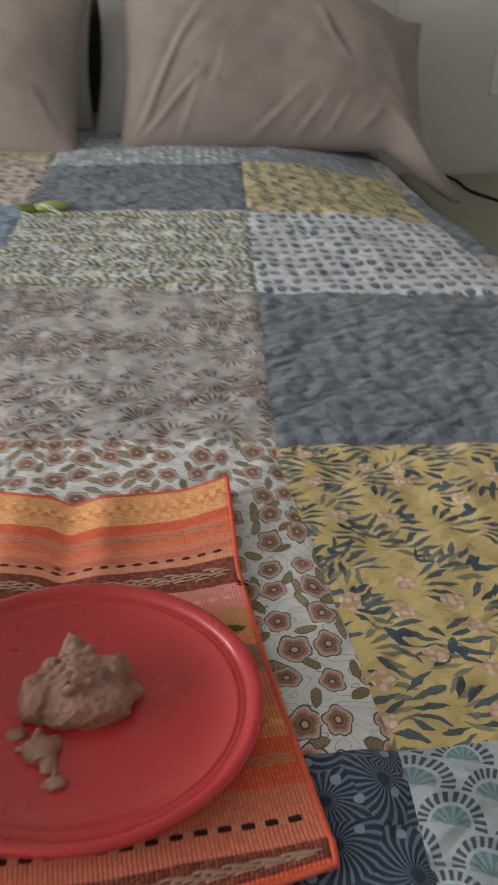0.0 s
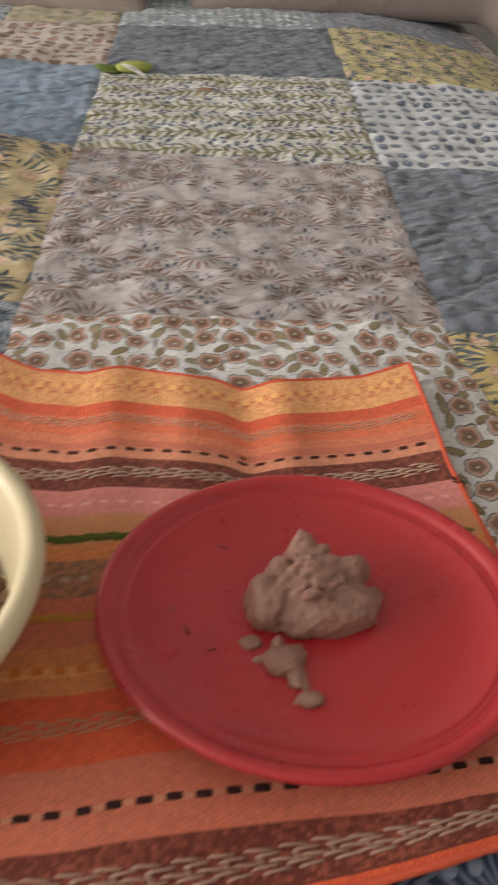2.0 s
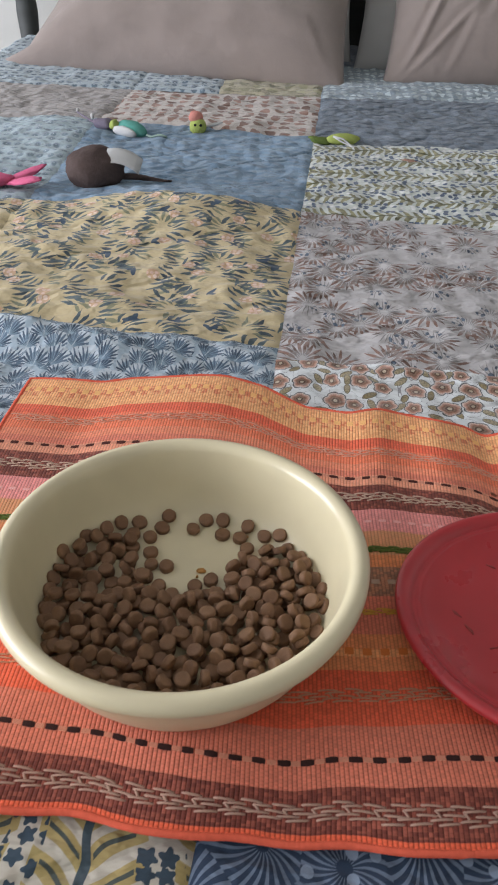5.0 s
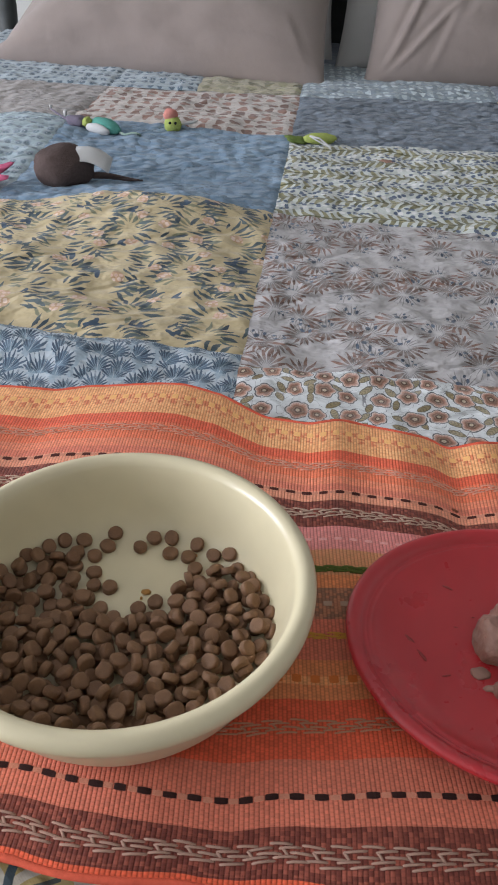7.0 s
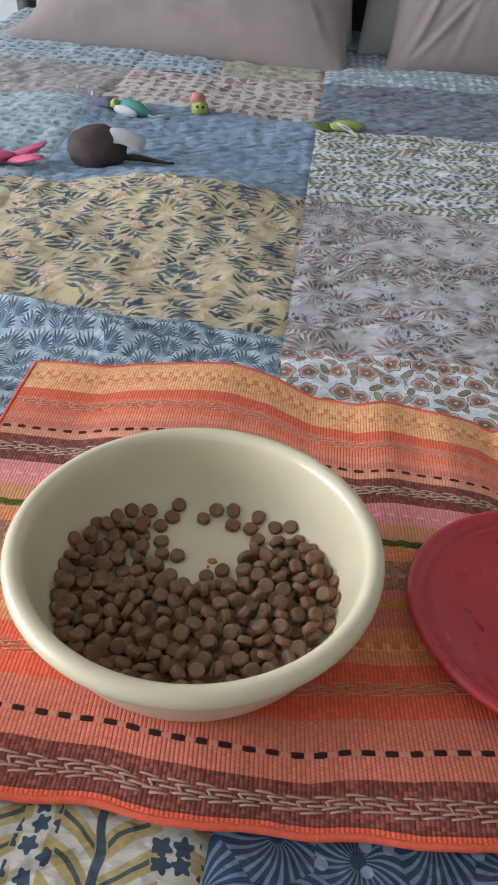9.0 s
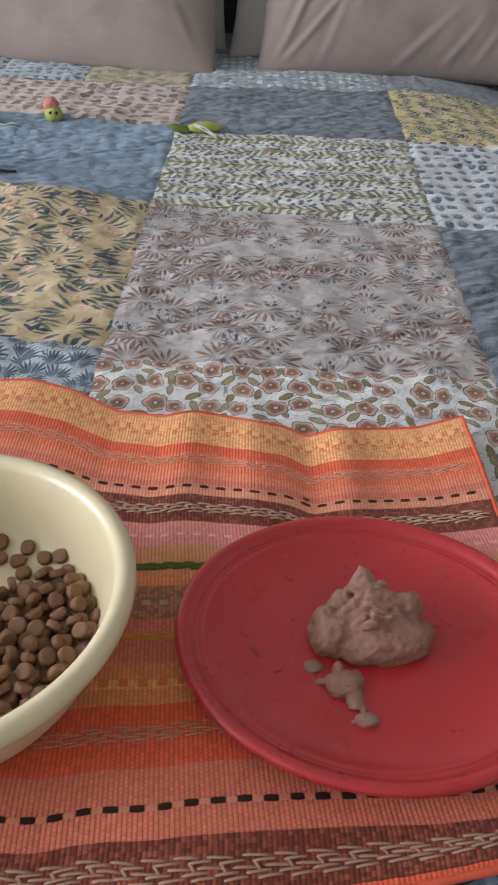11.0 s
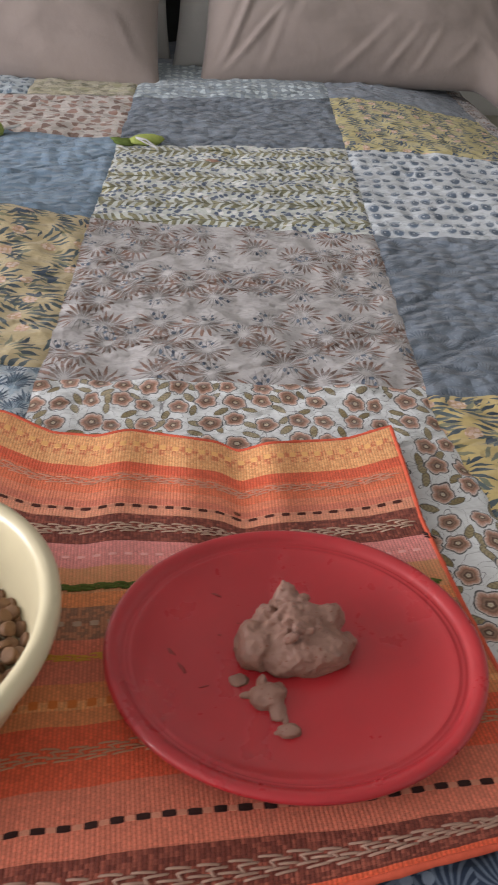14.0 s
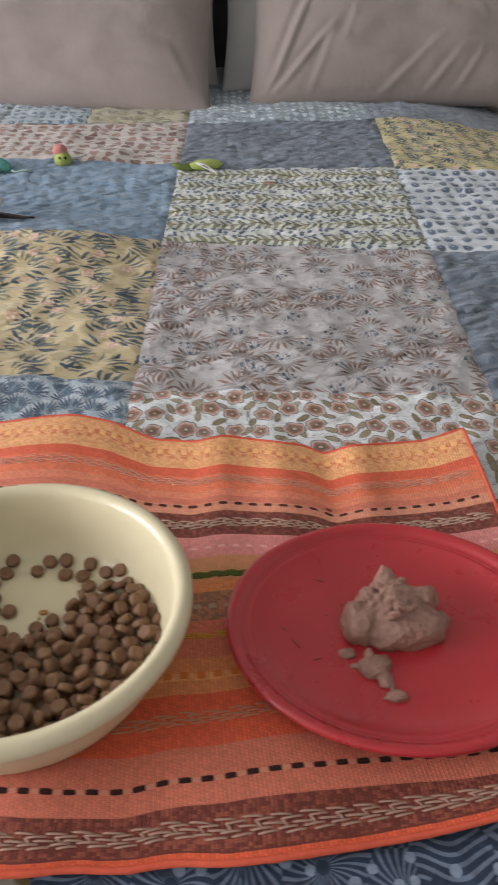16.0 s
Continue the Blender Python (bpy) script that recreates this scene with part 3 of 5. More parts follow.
def wall(name, along, at, out, holes):
    """A wall along x or y from its pieces round the openings (centre, sill, head, width)."""
    a0, a1 = (X0 - T, X1 + T) if along == "x" else (Y0, Y1)
    lo, hi = min(at, at + out * T), max(at, at + out * T)
    pieces, s = [], a0
    for c, z0, z1, w in sorted(holes):
        pieces += [(s, c - w / 2, Z0, Z1), (c - w / 2, c + w / 2, Z0, z0), (c - w / 2, c + w / 2, z1, Z1)]
        s = c + w / 2
    pieces.append((s, a1, Z0, Z1))
    bm = bmesh.new()
    for p0, p1, q0, q1 in pieces:
        b = box(p0, p1, lo, hi, q0, q1) if along == "x" else box(lo, hi, p0, p1, q0, q1)
        me = bpy.data.meshes.new("tmp")
        b.to_mesh(me)
        b.free()
        bm.from_mesh(me)
        bpy.data.meshes.remove(me)
    return tagged(part(name, bm, WALL, smooth=False), "off-white painted bedroom wall", "wall", kind="structure")


west = [(c, z0, z1, w) for s, c, z0, z1, w, p in WINDOWS if s == "west"]
wall("wall_west", "y", X0, -1, west)
wall("wall_east", "y", X1, 1, [])
wall("wall_north", "x", Y1, 1, [])
wall("wall_south", "x", Y0, -1, [])
for k, (side, c, z0, z1, w, power) in enumerate(WINDOWS):
    win = tagged(new("window_%d" % (k + 1)), "white-framed bedroom window with daylight behind it", "window", kind="structure")
    f = 0.05
    bars = [(c - w / 2, c - w / 2 + f, z0, z1), (c + w / 2 - f, c + w / 2, z0, z1), (c - w / 2 + f, c + w / 2 - f, z0, z0 + f),
            (c - w / 2 + f, c + w / 2 - f, z1 - f, z1), (c - 0.02, c + 0.02, z0 + f, z1 - f)]
    for b in bars:
        part("window_frame", box(X0 - 0.08, X0 - 0.04, b[0], b[1], b[2], b[3], 0.004), TRIM, win, smooth=False)
    zc = (z0 + z1) / 2
    area("daylight_west", look((X0 - 0.02, c, zc), (X0 + 1, c, zc - 0.25)), w * 0.95, (z1 - z0) * 0.95, power, (0.925, 0.962, 1.0))
tagged(part("baseboard", box(X0, X1, Y1 - 0.015, Y1, Z0, Z0 + 0.1, 0.003), TRIM, smooth=False), "white painted baseboard along the wall", "baseboard", kind="structure")

# wall outlet
outlet = tagged(new("wall_outlet"), "white plastic power outlet plate on the wall", "outlet")
part("cover_plate", box(1.112, 1.228, Y1 - 0.008, Y1, 0.016, 0.136, 0.003), TRIM, outlet, smooth=False)
for x, z in ((1.142, 0.051), (1.142, 0.101), (1.198, 0.051), (1.198, 0.101)):
    part("socket", box(x - 0.017, x + 0.017, Y1 - 0.011, Y1 - 0.006, z - 0.015, z + 0.015, 0.003), TRIM, outlet, smooth=False)

# ---------- bed ----------
BX0, BX1, BY0, BY1 = -0.78, 0.688, -0.31, 1.80
DARK = wood("dark_stained_wood", (0.060, 0.066, 0.064), 0.6)
BROWN = wood("brown_wood", (0.17, 0.115, 0.075))
TANW = wood("tan_wood", (0.42, 0.30, 0.20))
SHEET = linen("white_sheet", (0.62, 0.62, 0.60))
bed = tagged(new("bed"), "double bed with a dark panelled wooden headboard", "bed")
part("headboard_panel", box(-0.52, BX1 - 0.055, 1.84, 1.875, -0.05, 0.205, 0.004), DARK, bed, smooth=False)
part("top_rail", box(BX0 - 0.07, BX1 - 0.02, 1.83, 1.885, 0.205, 0.245, 0.008), BROWN, bed, "brown wooden top rail", smooth=False)
part("lower_rail", box(BX0 - 0.012, BX1 - 0.058, 1.838, 1.878, -0.11, -0.05, 0.006), TANW, bed, "tan wooden lower rail", smooth=False)
post_profile = [(0, 0.0), (0.030, 0.0), (0.030, 0.50), (0.024, 0.515), (0.033, 0.535), (0.033, 0.56), (0.022, 0.575), (0.027, 0.66), (0.022, 0.745), (0.031, 0.76), (0.031, 0.825), (0, 0.825)]
for x in (BX0 - 0.004, BX1 - 0.03):
    p = part("post", lathe(post_profile, 28), DARK, bed, "dark turned wooden post")
    p.matrix_basis = pose(x, 1.858, Z0)
for x in (BX0 + 0.02, BX1 - 0.05):
    part("side_rail", box(x, x + 0.03, BY0 + 0.05, 1.826, -0.46, -0.30, 0.004), DARK, bed, smooth=False)
for x in (BX0 + 0.06, BX1 - 0.06):
    part("leg", box(x - 0.03, x + 0.03, BY0 + 0.06, BY0 + 0.12, Z0, -0.46, 0.004), DARK, bed, smooth=False)
part("slat_base", box(BX0 + 0.05, BX1 - 0.05, BY0 + 0.05, 1.80, -0.36, -0.315, 0.004), BROWN, bed, smooth=False)


def sink(x, y):
    """The soft corner of the bed under the pillow."""
    return 0.046 * smoothstep(0.42, 0.76, x) * smoothstep(0.55, 1.25, y)


padding = box(BX0 + 0.035, BX1 - 0.035, BY0 + 0.04, BY1 - 0.01, -0.315, -0.035)
bmesh.ops.subdivide_edges(padding, edges=padding.edges[:], cuts=15, use_grid_fill=True)
for v in padding.verts:
    if v.co.z > -0.10:
        v.co.z -= sink(v.co.x, v.co.y)
    if v.co.z > -0.06 or v.co.z < -0.30:  # rounded top and bottom edges
        v.co.x = min(max(v.co.x, BX0 + 0.06), BX1 - 0.06)
        v.co.y = min(max(v.co.y, BY0 + 0.065), BY1 - 0.03)
tagged(part("mattress", padding, SHEET), "thick white mattress under the quilt", "mattress")

# ---------- quilt ----------
BULGE = [  # x, y, sx, sy, height
    (-0.20, 0.59, 0.12, 0.085, 0.023), (-0.13, 0.56, 0.07, 0.05, 0.006), (-0.22, 1.00, 0.14, 0.06, 0.010), (-0.20, 0.245, 0.10, 0.028, 0.015),
    (-0.36, 0.25, 0.10, 0.035, 0.014), (-0.45, 0.95, 0.10, 0.12, 0.012), (0.12, 0.93, 0.14, 0.04, 0.002), (-0.33, 0.45, 0.08, 0.06, 0.008), (-0.12, 0.44, 0.06, 0.05, 0.006),
    (0.50, 0.42, 0.12, 0.16, 0.006), (-0.60, 0.50, 0.12, 0.10, 0.012), (0.20, 1.32, 0.25, 0.05, 0.006)]


def ground(x, y):
    """Height of the quilt's top over the mattress."""
    z = sum(h * math.exp(-((x - a) / sx) ** 2 - ((y - b) / sy) ** 2) for a, b, sx, sy, h in BULGE)
    free = 1.0 - smoothstep(0.30, 0.22, abs(x)) * smoothstep(0.235, 0.18, y) * smoothstep(-0.28, -0.22, y)
    fold = 0.0035 * noise.noise((x * 9, y * 11, 0.3)) + 0.0034 * noise.noise((x * 24, y * 34, 1.7)) + 0.0034 * noise.noise((x * 50, y * 80, 4.1))
    diag = 0.0075 * math.sin(62 * (y + 0.45 * x)) * math.exp(-((x + 0.27) / 0.13) ** 2 - ((y - 0.27) / 0.09) ** 2)
    return (z + fold + diag) * free - 0.001 * (1 - free) - sink(x, y)


def drape(s, t):
    """Cloth coordinates to a place: flat on the bed, rounded over its sides and foot."""
    x, y, z = s, t, 0.0
    R = 0.06
    for lim, sign, axis in ((BX1 - 0.03, 1, 0), (BX0 + 0.03, -1, 0), (BY0 + 0.03, -1, 1)):
        v = (s if axis == 0 else t) * sign - lim * sign
        if v > 0:
            a = min(v / R, math.pi / 2)
            out, down = R * math.sin(a), R * (1 - math.cos(a)) + max(0.0, v - R * math.pi / 2)
            if axis == 0:
                x = lim + sign * (out + 0.012 * math.sin(14 * t) * smoothstep(0.05, 0.25, v))
            else:
                y = lim + sign * (out + 0.012 * math.sin(14 * s) * smoothstep(0.05, 0.25, v))
            z -= down
    return x, y, z


def xa(y):
    return -0.052 + 0.024 * y


def xb(y):
    return 0.285 + (0.058 * (y - 0.2) if y > 0.2 else 0.095 * (0.2 - y))


def xc(y):
    return -0.40 + 0.01 * y


def const(v):
    return lambda y: v


quilt = tagged(new("patchwork_quilt"), "patchwork quilt of blue, mustard and floral cotton squares on the bed", "quilt")
E0, E1, F0, F1 = const(-1.13), const(1.05), -0.62, 1.79
XD = const(0.64)
PATCHES = [  # print, left line, right line, front (left, right), back (left, right), label
    ("swirl", xa, const(0.315), (F0, F0), (-0.095, -0.095), "navy cotton patch with pale swirls"), ("fan2", const(0.315), XD, (F0, F0), (-0.095, -0.095), "patch with large blue fans"),
    ("palm", xc, xa, (F0, F0), (-0.10, -0.10), "cream patch with olive palms and navy blossoms"), ("dots", E0, xc, (F0, F0), (-0.10, -0.10), ""),
    ("floral", xa, xb, (-0.095, -0.095), (0.245, 0.232), "white patch with brown ringed flowers"), ("fern", xa, xb, (0.245, 0.232), (0.618, 0.582), "taupe patch with brown starburst leaves"),
    ("leafrow", xa, xb, (0.618, 0.582), (0.928, 0.940), "cream patch with rows of green leaves"), ("slate", xa, xb, (0.928, 0.940), (1.225, 1.265), "slate blue patch"),
    ("ice", xa, xb, (1.225, 1.265), (1.55, 1.55), "pale blue dashed patch"), ("greyblue", xa, xb, (1.55, 1.55), (F1, F1), ""),
    ("mustard2", xb, XD, (-0.095, -0.095), (0.222, 0.20), "mustard patch with navy blades and pink blossoms"), ("slate", xb, XD, (0.222, 0.20), (0.580, 0.548), "slate blue quilted patch"),
    ("dots", xb, XD, (0.580, 0.548), (0.936, 0.905), "white patch with rows of blue buds"), ("lemon", xb, XD, (0.936, 0.905), (1.265, 1.245), "yellow patch with green sprigs"),
    ("greyblue", xb, XD, (1.265, 1.245), (F1, F1), "plain grey-blue patch"),
    ("slate", XD, E1, (F0, F0), (0.20, 0.20), ""), ("taupe", XD, E1, (0.20, 0.20), (0.74, 0.74), ""), ("slate", XD, E1, (0.74, 0.74), (1.16, 1.16), ""), ("fern", XD, E1, (1.16, 1.16), (F1, F1), ""),
    ("fan", xc, xa, (-0.10, -0.10), (0.278, 0.264), "pale blue patch with fan leaves"), ("mustard", xc, xa, (0.278, 0.264), (0.612, 0.610), "mustard patch with teal blades"),
    ("blue", xc, xa, (0.612, 0.610), (0.995, 0.958), "chambray blue quilted patch"), ("dabs", xc, xa, (0.995, 0.958), (1.25, 1.24), "cream patch with brown dabs"),
    ("moss", const(-0.22), xa, (1.25, 1.24), (F1, F1), "moss and beige patch"), ("bluewhite", xc, const(-0.22), (1.25, 1.25), (F1, F1), "blue and white patch"),
    ("fan", E0, xc, (-0.10, -0.10), (0.285, 0.278), ""), ("mustard", E0, xc, (0.285, 0.278), (0.62, 0.612), ""), ("pale", E0, xc, (0.62, 0.612), (1.03, 0.995), "pale blue sprigged patch"),
    ("taupe", E0, xc, (1.03, 0.995), (1.28, 1.25), "plain taupe patch"), ("bluewhite", E0, xc, (1.28, 1.25), (F1, F1), "")]


def patch(name, left, right, front, back, label):
    w = abs(right(0.5) - left(0.5))
    d = abs(back[0] - front[0])
    nu, nv = max(8, int(w / 0.0055)), max(8, int(d / 0.005))
    verts = []
    for j in range(nv + 1):
        for i in range(nu + 1):
            a, b = i / nu, j / nv
            t = (front[0] * (1 - a) + front[1] * a) * (1 - b) + (back[0] * (1 - a) + back[1] * a) * b
            s = left(t) * (1 - a) + right(t) * a
            e = min(min(a, 1 - a) * w, min(b, 1 - b) * d)
            wob = 0.0015 * noise.noise((s * 30, t * 30, 7))
            x, y, z = drape(s + wob, t + wob)
            z += ground(s, t) + 0.0022 * (1 - math.exp(-e / 0.004)) - 0.0022
            verts.append((x, y, z))
    bm = from_grid(verts, nu + 1, nv + 1)
    return part("patch", bm, PRINTS[name], quilt, label)


for spec in PATCHES:
    patch(*spec)
back_cloth = []
for j in range(61):
    for i in range(61):
        s, t = -1.12 + 2.16 * i / 60, F0 + 0.01 + (F1 - F0 - 0.02) * j / 60
        x, y, z = drape(s, t)
        back_cloth.append((x * 0.992, y, z - 0.012 - sink(s, t)))
part("quilt_backing", from_grid(back_cloth, 61, 61), SHEET, quilt, "white cotton backing")

# ---------- placemat ----------
FX = [-0.243, -0.184, -0.159, -0.10, -0.083, -0.053, -0.018, 0.016, 0.038, 0.081, 0.104, 0.120, 0.142, 0.188, 0.205, 0.24]
FY = [0.168, 0.169, 0.180, 0.187, 0.188, 0.179, 0.151, 0.144, 0.154, 0.146, 0.138, 0.123, 0.135, 0.141, 0.143, 0.158]
NX = [-0.25, -0.139, -0.113, -0.087, -0.059, -0.034, -0.013, 0.012, 0.034, 0.065, 0.092, 0.119, 0.148, 0.170, 0.268]
NY = [-0.198, -0.197, -0.194, -0.201, -0.202, -0.199, -0.201, -0.197, -0.200, -0.198, -0.194, -0.190, -0.186, -0.182, -0.160]
DX = [-0.25, -0.145, -0.12, -0.073, -0.028, -0.005, 0.018, 0.05, 0.086, 0.131, 0.167, 0.202, 0.256]
DY = [0.005, 0.003, -0.001, 0.001, -0.006, -0.001, 0.000, 0.005, 0.003, 0.000, -0.006, -0.0095, -0.016]


def soft(x, xs, ys, w=0.004):
    return sum(interp(x + k * w / 2, xs, ys) for k in (-2, -1, 0, 1, 2)) / 5


def mat_at(u, v, lift=0.0):
    """A point of the placemat: u along it, v from the far edge to the near one."""
    yy = 0.165 - 0.36 * v
    left, right = interp(yy, [-0.2, 0.0, 0.17], [-0.25, -0.246, -0.243]), interp(yy, [-0.17, -0.14, -0.09, -0.02, 0.055, 0.16], [0.268, 0.263, 0.256, 0.247, 0.238, 0.238])
    x = left + (right - left) * u
    far = soft(-0.243 + 0.481 * u, FX, FY)
    near = soft(-0.25 + 0.518 * u, NX, NY, 0.010)
    ridge = 0.0042 * math.exp(-((x - 0.082) / 0.018) ** 2) + 0.0046 * math.exp(-((x - 0.145) / 0.016) ** 2) + 0.003 * math.exp(-((x - 0.03) / 0.02) ** 2)
    wave = (far - 0.131) * 0.27 + ridge
    fade = 1.0 - 0.97 * smoothstep(0.12, 0.72, v)
    flat_far = 0.158
    z = 0.0055 + wave * fade + 0.0012 * math.sin(26 * u + 5 * v) * smoothstep(0.0, 0.4, abs(v - 0.5))
    far_y = far - 1.5 * (wave - 0.0025)
    top = flat_far + (far_y - flat_far) * (1.0 - smoothstep(0.10, 0.80, v))
    y = top + (-0.200 - top) * v + (near + 0.200) * smoothstep(0.45, 0.86, v) + soft(x, DX, DY, 0.016) * smoothstep(0.45, 0.8, v) * smoothstep(1.0, 0.9, v)
    return Vector((x, y, z + lift))


def mat_material():
    m = Mat("woven_cotton", rough=0.9, spec=0.15, sheen=0.2)
    uv = m.xyz(m.tc.outputs["UV"])
    u, v = uv[0], uv[1]
    wob = m.op("ADD", v, m.op("MULTIPLY", m.op("SUBTRACT", m.noise(70.0, 2.0), 0.5), 0.004))
    RED, ORG, SAL, YEL = (0.78, 0.128, 0.056), (0.82, 0.195, 0.088), (0.69, 0.195, 0.118), (0.86, 0.38, 0.155)
    BRN, PNK, OLV, OCH, DOL = (0.185, 0.045, 0.029), (0.78, 0.28, 0.25), (0.68, 0.30, 0.135), (0.76, 0.265, 0.10), (0.33, 0.165, 0.10)
    TAN1, TAN2 = (0.80, 0.25, 0.135), (0.77, 0.31, 0.185)
    bands = [(0.0, YEL), (0.108, RED), (0.14, ORG), (0.175, ORG), (0.195, TAN1), (0.215, SAL), (0.235, TAN2), (0.268, BRN), (0.342, PNK), (0.403, OLV), (0.466, OCH), (0.50, DOL),
             (0.57, SAL), (0.655, OCH), (0.685, YEL), (0.70, OCH), (0.73, RED), (0.825, SAL), (0.920, BRN), (0.985, RED)]
    c = m.ramp(wob, bands, True)
    # orange checks in the far yellow band, in two offset rows
    step = m.op("GREATER_THAN", m.op("FRACT", m.op("DIVIDE", u, 0.0198)), 0.5)
    upper, lower = m.band(v, 0.038, 0.056), m.band(v, 0.056, 0.074)
    check = m.op("ADD", m.op("MULTIPLY", upper, step), m.op("MULTIPLY", lower, m.op("SUBTRACT", 1.0, step)))
    c = m.mix(m.op("MULTIPLY", check, 0.85), c, (0.74, 0.20, 0.085))
    # beads of the weft between the ribs, each dyed a little differently
    ui, vi = m.op("FLOOR", m.op("MULTIPLY", u, 226.0)), m.op("FLOOR", m.op("MULTIPLY", v, 168.0))
    bead = m.white(ui, vi)
    dark_band = m.op("ADD", m.band(v, 0.268, 0.342), m.band(v, 0.920, 0.985))
    mid_band = m.op("ADD", m.band(v, 0.5, 0.57), m.band(v, 0.403, 0.466))
    c = m.mix(m.op("MULTIPLY", m.op("MULTIPLY", m.op("GREATER_THAN", bead, 0.45), dark_band), m.range(bead, 0.45, 1.0, 0.10, 0.62)), c, (0.40, 0.11, 0.07))
    c = m.mix(m.op("MULTIPLY", m.op("MULTIPLY", m.op("GREATER_THAN", bead, 0.55), mid_band), 0.45), c, (0.62, 0.24, 0.12))
    glint = m.op("MULTIPLY", m.op("LESS_THAN", v, 0.108), m.op("GREATER_THAN", bead, 0.5))
    c = m.mix(m.op("MULTIPLY", glint, 0.45), c, (0.88, 0.50, 0.22))
    # ribs of the warp and fine weft, groove shade multiplied into the colour
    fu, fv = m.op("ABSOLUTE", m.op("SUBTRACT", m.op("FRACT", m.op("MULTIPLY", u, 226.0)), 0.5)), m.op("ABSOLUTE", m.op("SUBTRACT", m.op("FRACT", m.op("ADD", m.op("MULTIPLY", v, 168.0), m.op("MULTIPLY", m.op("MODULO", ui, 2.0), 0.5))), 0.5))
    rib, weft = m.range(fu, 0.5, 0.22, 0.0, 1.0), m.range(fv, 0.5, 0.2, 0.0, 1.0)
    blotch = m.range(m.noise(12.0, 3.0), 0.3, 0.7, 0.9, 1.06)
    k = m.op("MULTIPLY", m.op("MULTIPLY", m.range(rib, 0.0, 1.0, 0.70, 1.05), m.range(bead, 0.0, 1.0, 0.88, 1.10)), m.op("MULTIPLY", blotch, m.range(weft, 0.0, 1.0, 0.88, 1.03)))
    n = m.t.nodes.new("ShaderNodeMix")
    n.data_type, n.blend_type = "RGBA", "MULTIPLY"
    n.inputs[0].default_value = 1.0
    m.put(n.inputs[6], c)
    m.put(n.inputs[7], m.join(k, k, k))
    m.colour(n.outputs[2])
    m.bump(rib, 0.42, 0.0008)
    m.bump(weft, 0.18, 0.0004)
    return m.m


WOVEN = mat_material()
placemat = tagged(new("placemat"), "striped orange, pink and brown woven cotton placemat lying on the quilt", "placemat")
NU, NV = 220, 100
grid = [mat_at(i / NU, j / NV) for j in range(NV + 1) for i in range(NU + 1)]
uvs = [(i / NU, j / NV) for j in range(NV + 1) for i in range(NU + 1)]
sheet = part("woven_sheet", from_grid(grid, NU + 1, NV + 1, uv=uvs), WOVEN, placemat)
solid = sheet.modifiers.new("thick", "SOLIDIFY")
solid.thickness, solid.offset = 0.0022, 0.0
HEM = simple("orange_thread", (0.70, 0.125, 0.07), 0.9, 0.2, 220.0, 0.5, 0.1, 0.0012)
edge = [mat_at(i / 90, 0) for i in range(91)] + [mat_at(1, j / 60) for j in range(1, 61)] + [mat_at(1 - i / 90, 1) for i in range(1, 91)] + [mat_at(0, 1 - j / 60) for j in range(1, 60)]
part("hem", tube(edge, [0.0019 * (1 + 0.30 * noise.noise((k * 0.9, 0.0, 2.0))) for k in range(len(edge))], 8, closed=True), HEM, placemat, "bright orange overlocked hem")


def thread(name, c):
    return simple(name, c, 0.9, 0.18, 300.0, 0.4, 0.1, 0.0006)


def strokes(rows, radius):
    """Short raised stitches, each from (u, v) to (u, v), in one mesh."""
    bm = bmesh.new()
    n = 6
    for (u0, v0), (u1, v1) in rows:
        pts = [mat_at(u0 + (u1 - u0) * k / 3, v0 + (v1 - v0) * k / 3, 0.0010 + (0.0005 if 0 < k < 3 else -0.0003)) for k in range(4)]
        rings = []
        d = (pts[3] - pts[0]).normalized()
        side = d.cross(Vector((0, 0, 1))).normalized()
        up = side.cross(d)
        for k, p in enumerate(pts):
            r = radius * (1.0 if 0 < k < 3 else 0.9)
            rings.append([bm.verts.new(p + r * math.cos(2 * math.pi * i / n) * side + 0.30 * r * math.sin(2 * math.pi * i / n) * up) for i in range(n)])
        for a, b in zip(rings, rings[1:]):
            for i in range(n):
                bm.faces.new((a[i], a[(i + 1) % n], b[(i + 1) % n], b[i]))
        bm.faces.new(rings[0][::-1])
        bm.faces.new(rings[-1])
    return bm


def blocks(spans, v, height, rise):
    """Flat woven floats, each a thin slab lying on the mat."""
    bm = bmesh.new()
    for u0, u1 in spans:
        top, low = [], []
        for k in range(4):
            u = u0 + (u1 - u0) * k / 3
            e = 0.86 if k in (0, 3) else 1.0
            for s in (-1, 1):
                low.append(bm.verts.new(mat_at(u, v + s * height / 2 * e, 0.0006)))
                top.append(bm.verts.new(mat_at(u, v + s * height / 2 * e * 0.86, 0.0011 + rise * (1.0 if 0 < k < 3 else 0.55))))
        for k in range(3):
            a, b, c, d = 2 * k, 2 * k + 1, 2 * k + 3, 2 * k + 2
            bm.faces.new((top[a], top[d], top[c], top[b]))
            bm.faces.new((low[a], low[d], top[d], top[a]))
            bm.faces.new((low[b], top[b], top[c], low[c]))
        bm.faces.new((low[0], top[0], top[1], low[1]))
        bm.faces.new((low[6], low[7], top[7], top[6]))
    bmesh.ops.recalc_face_normals(bm, faces=bm.faces[:])
    return bm


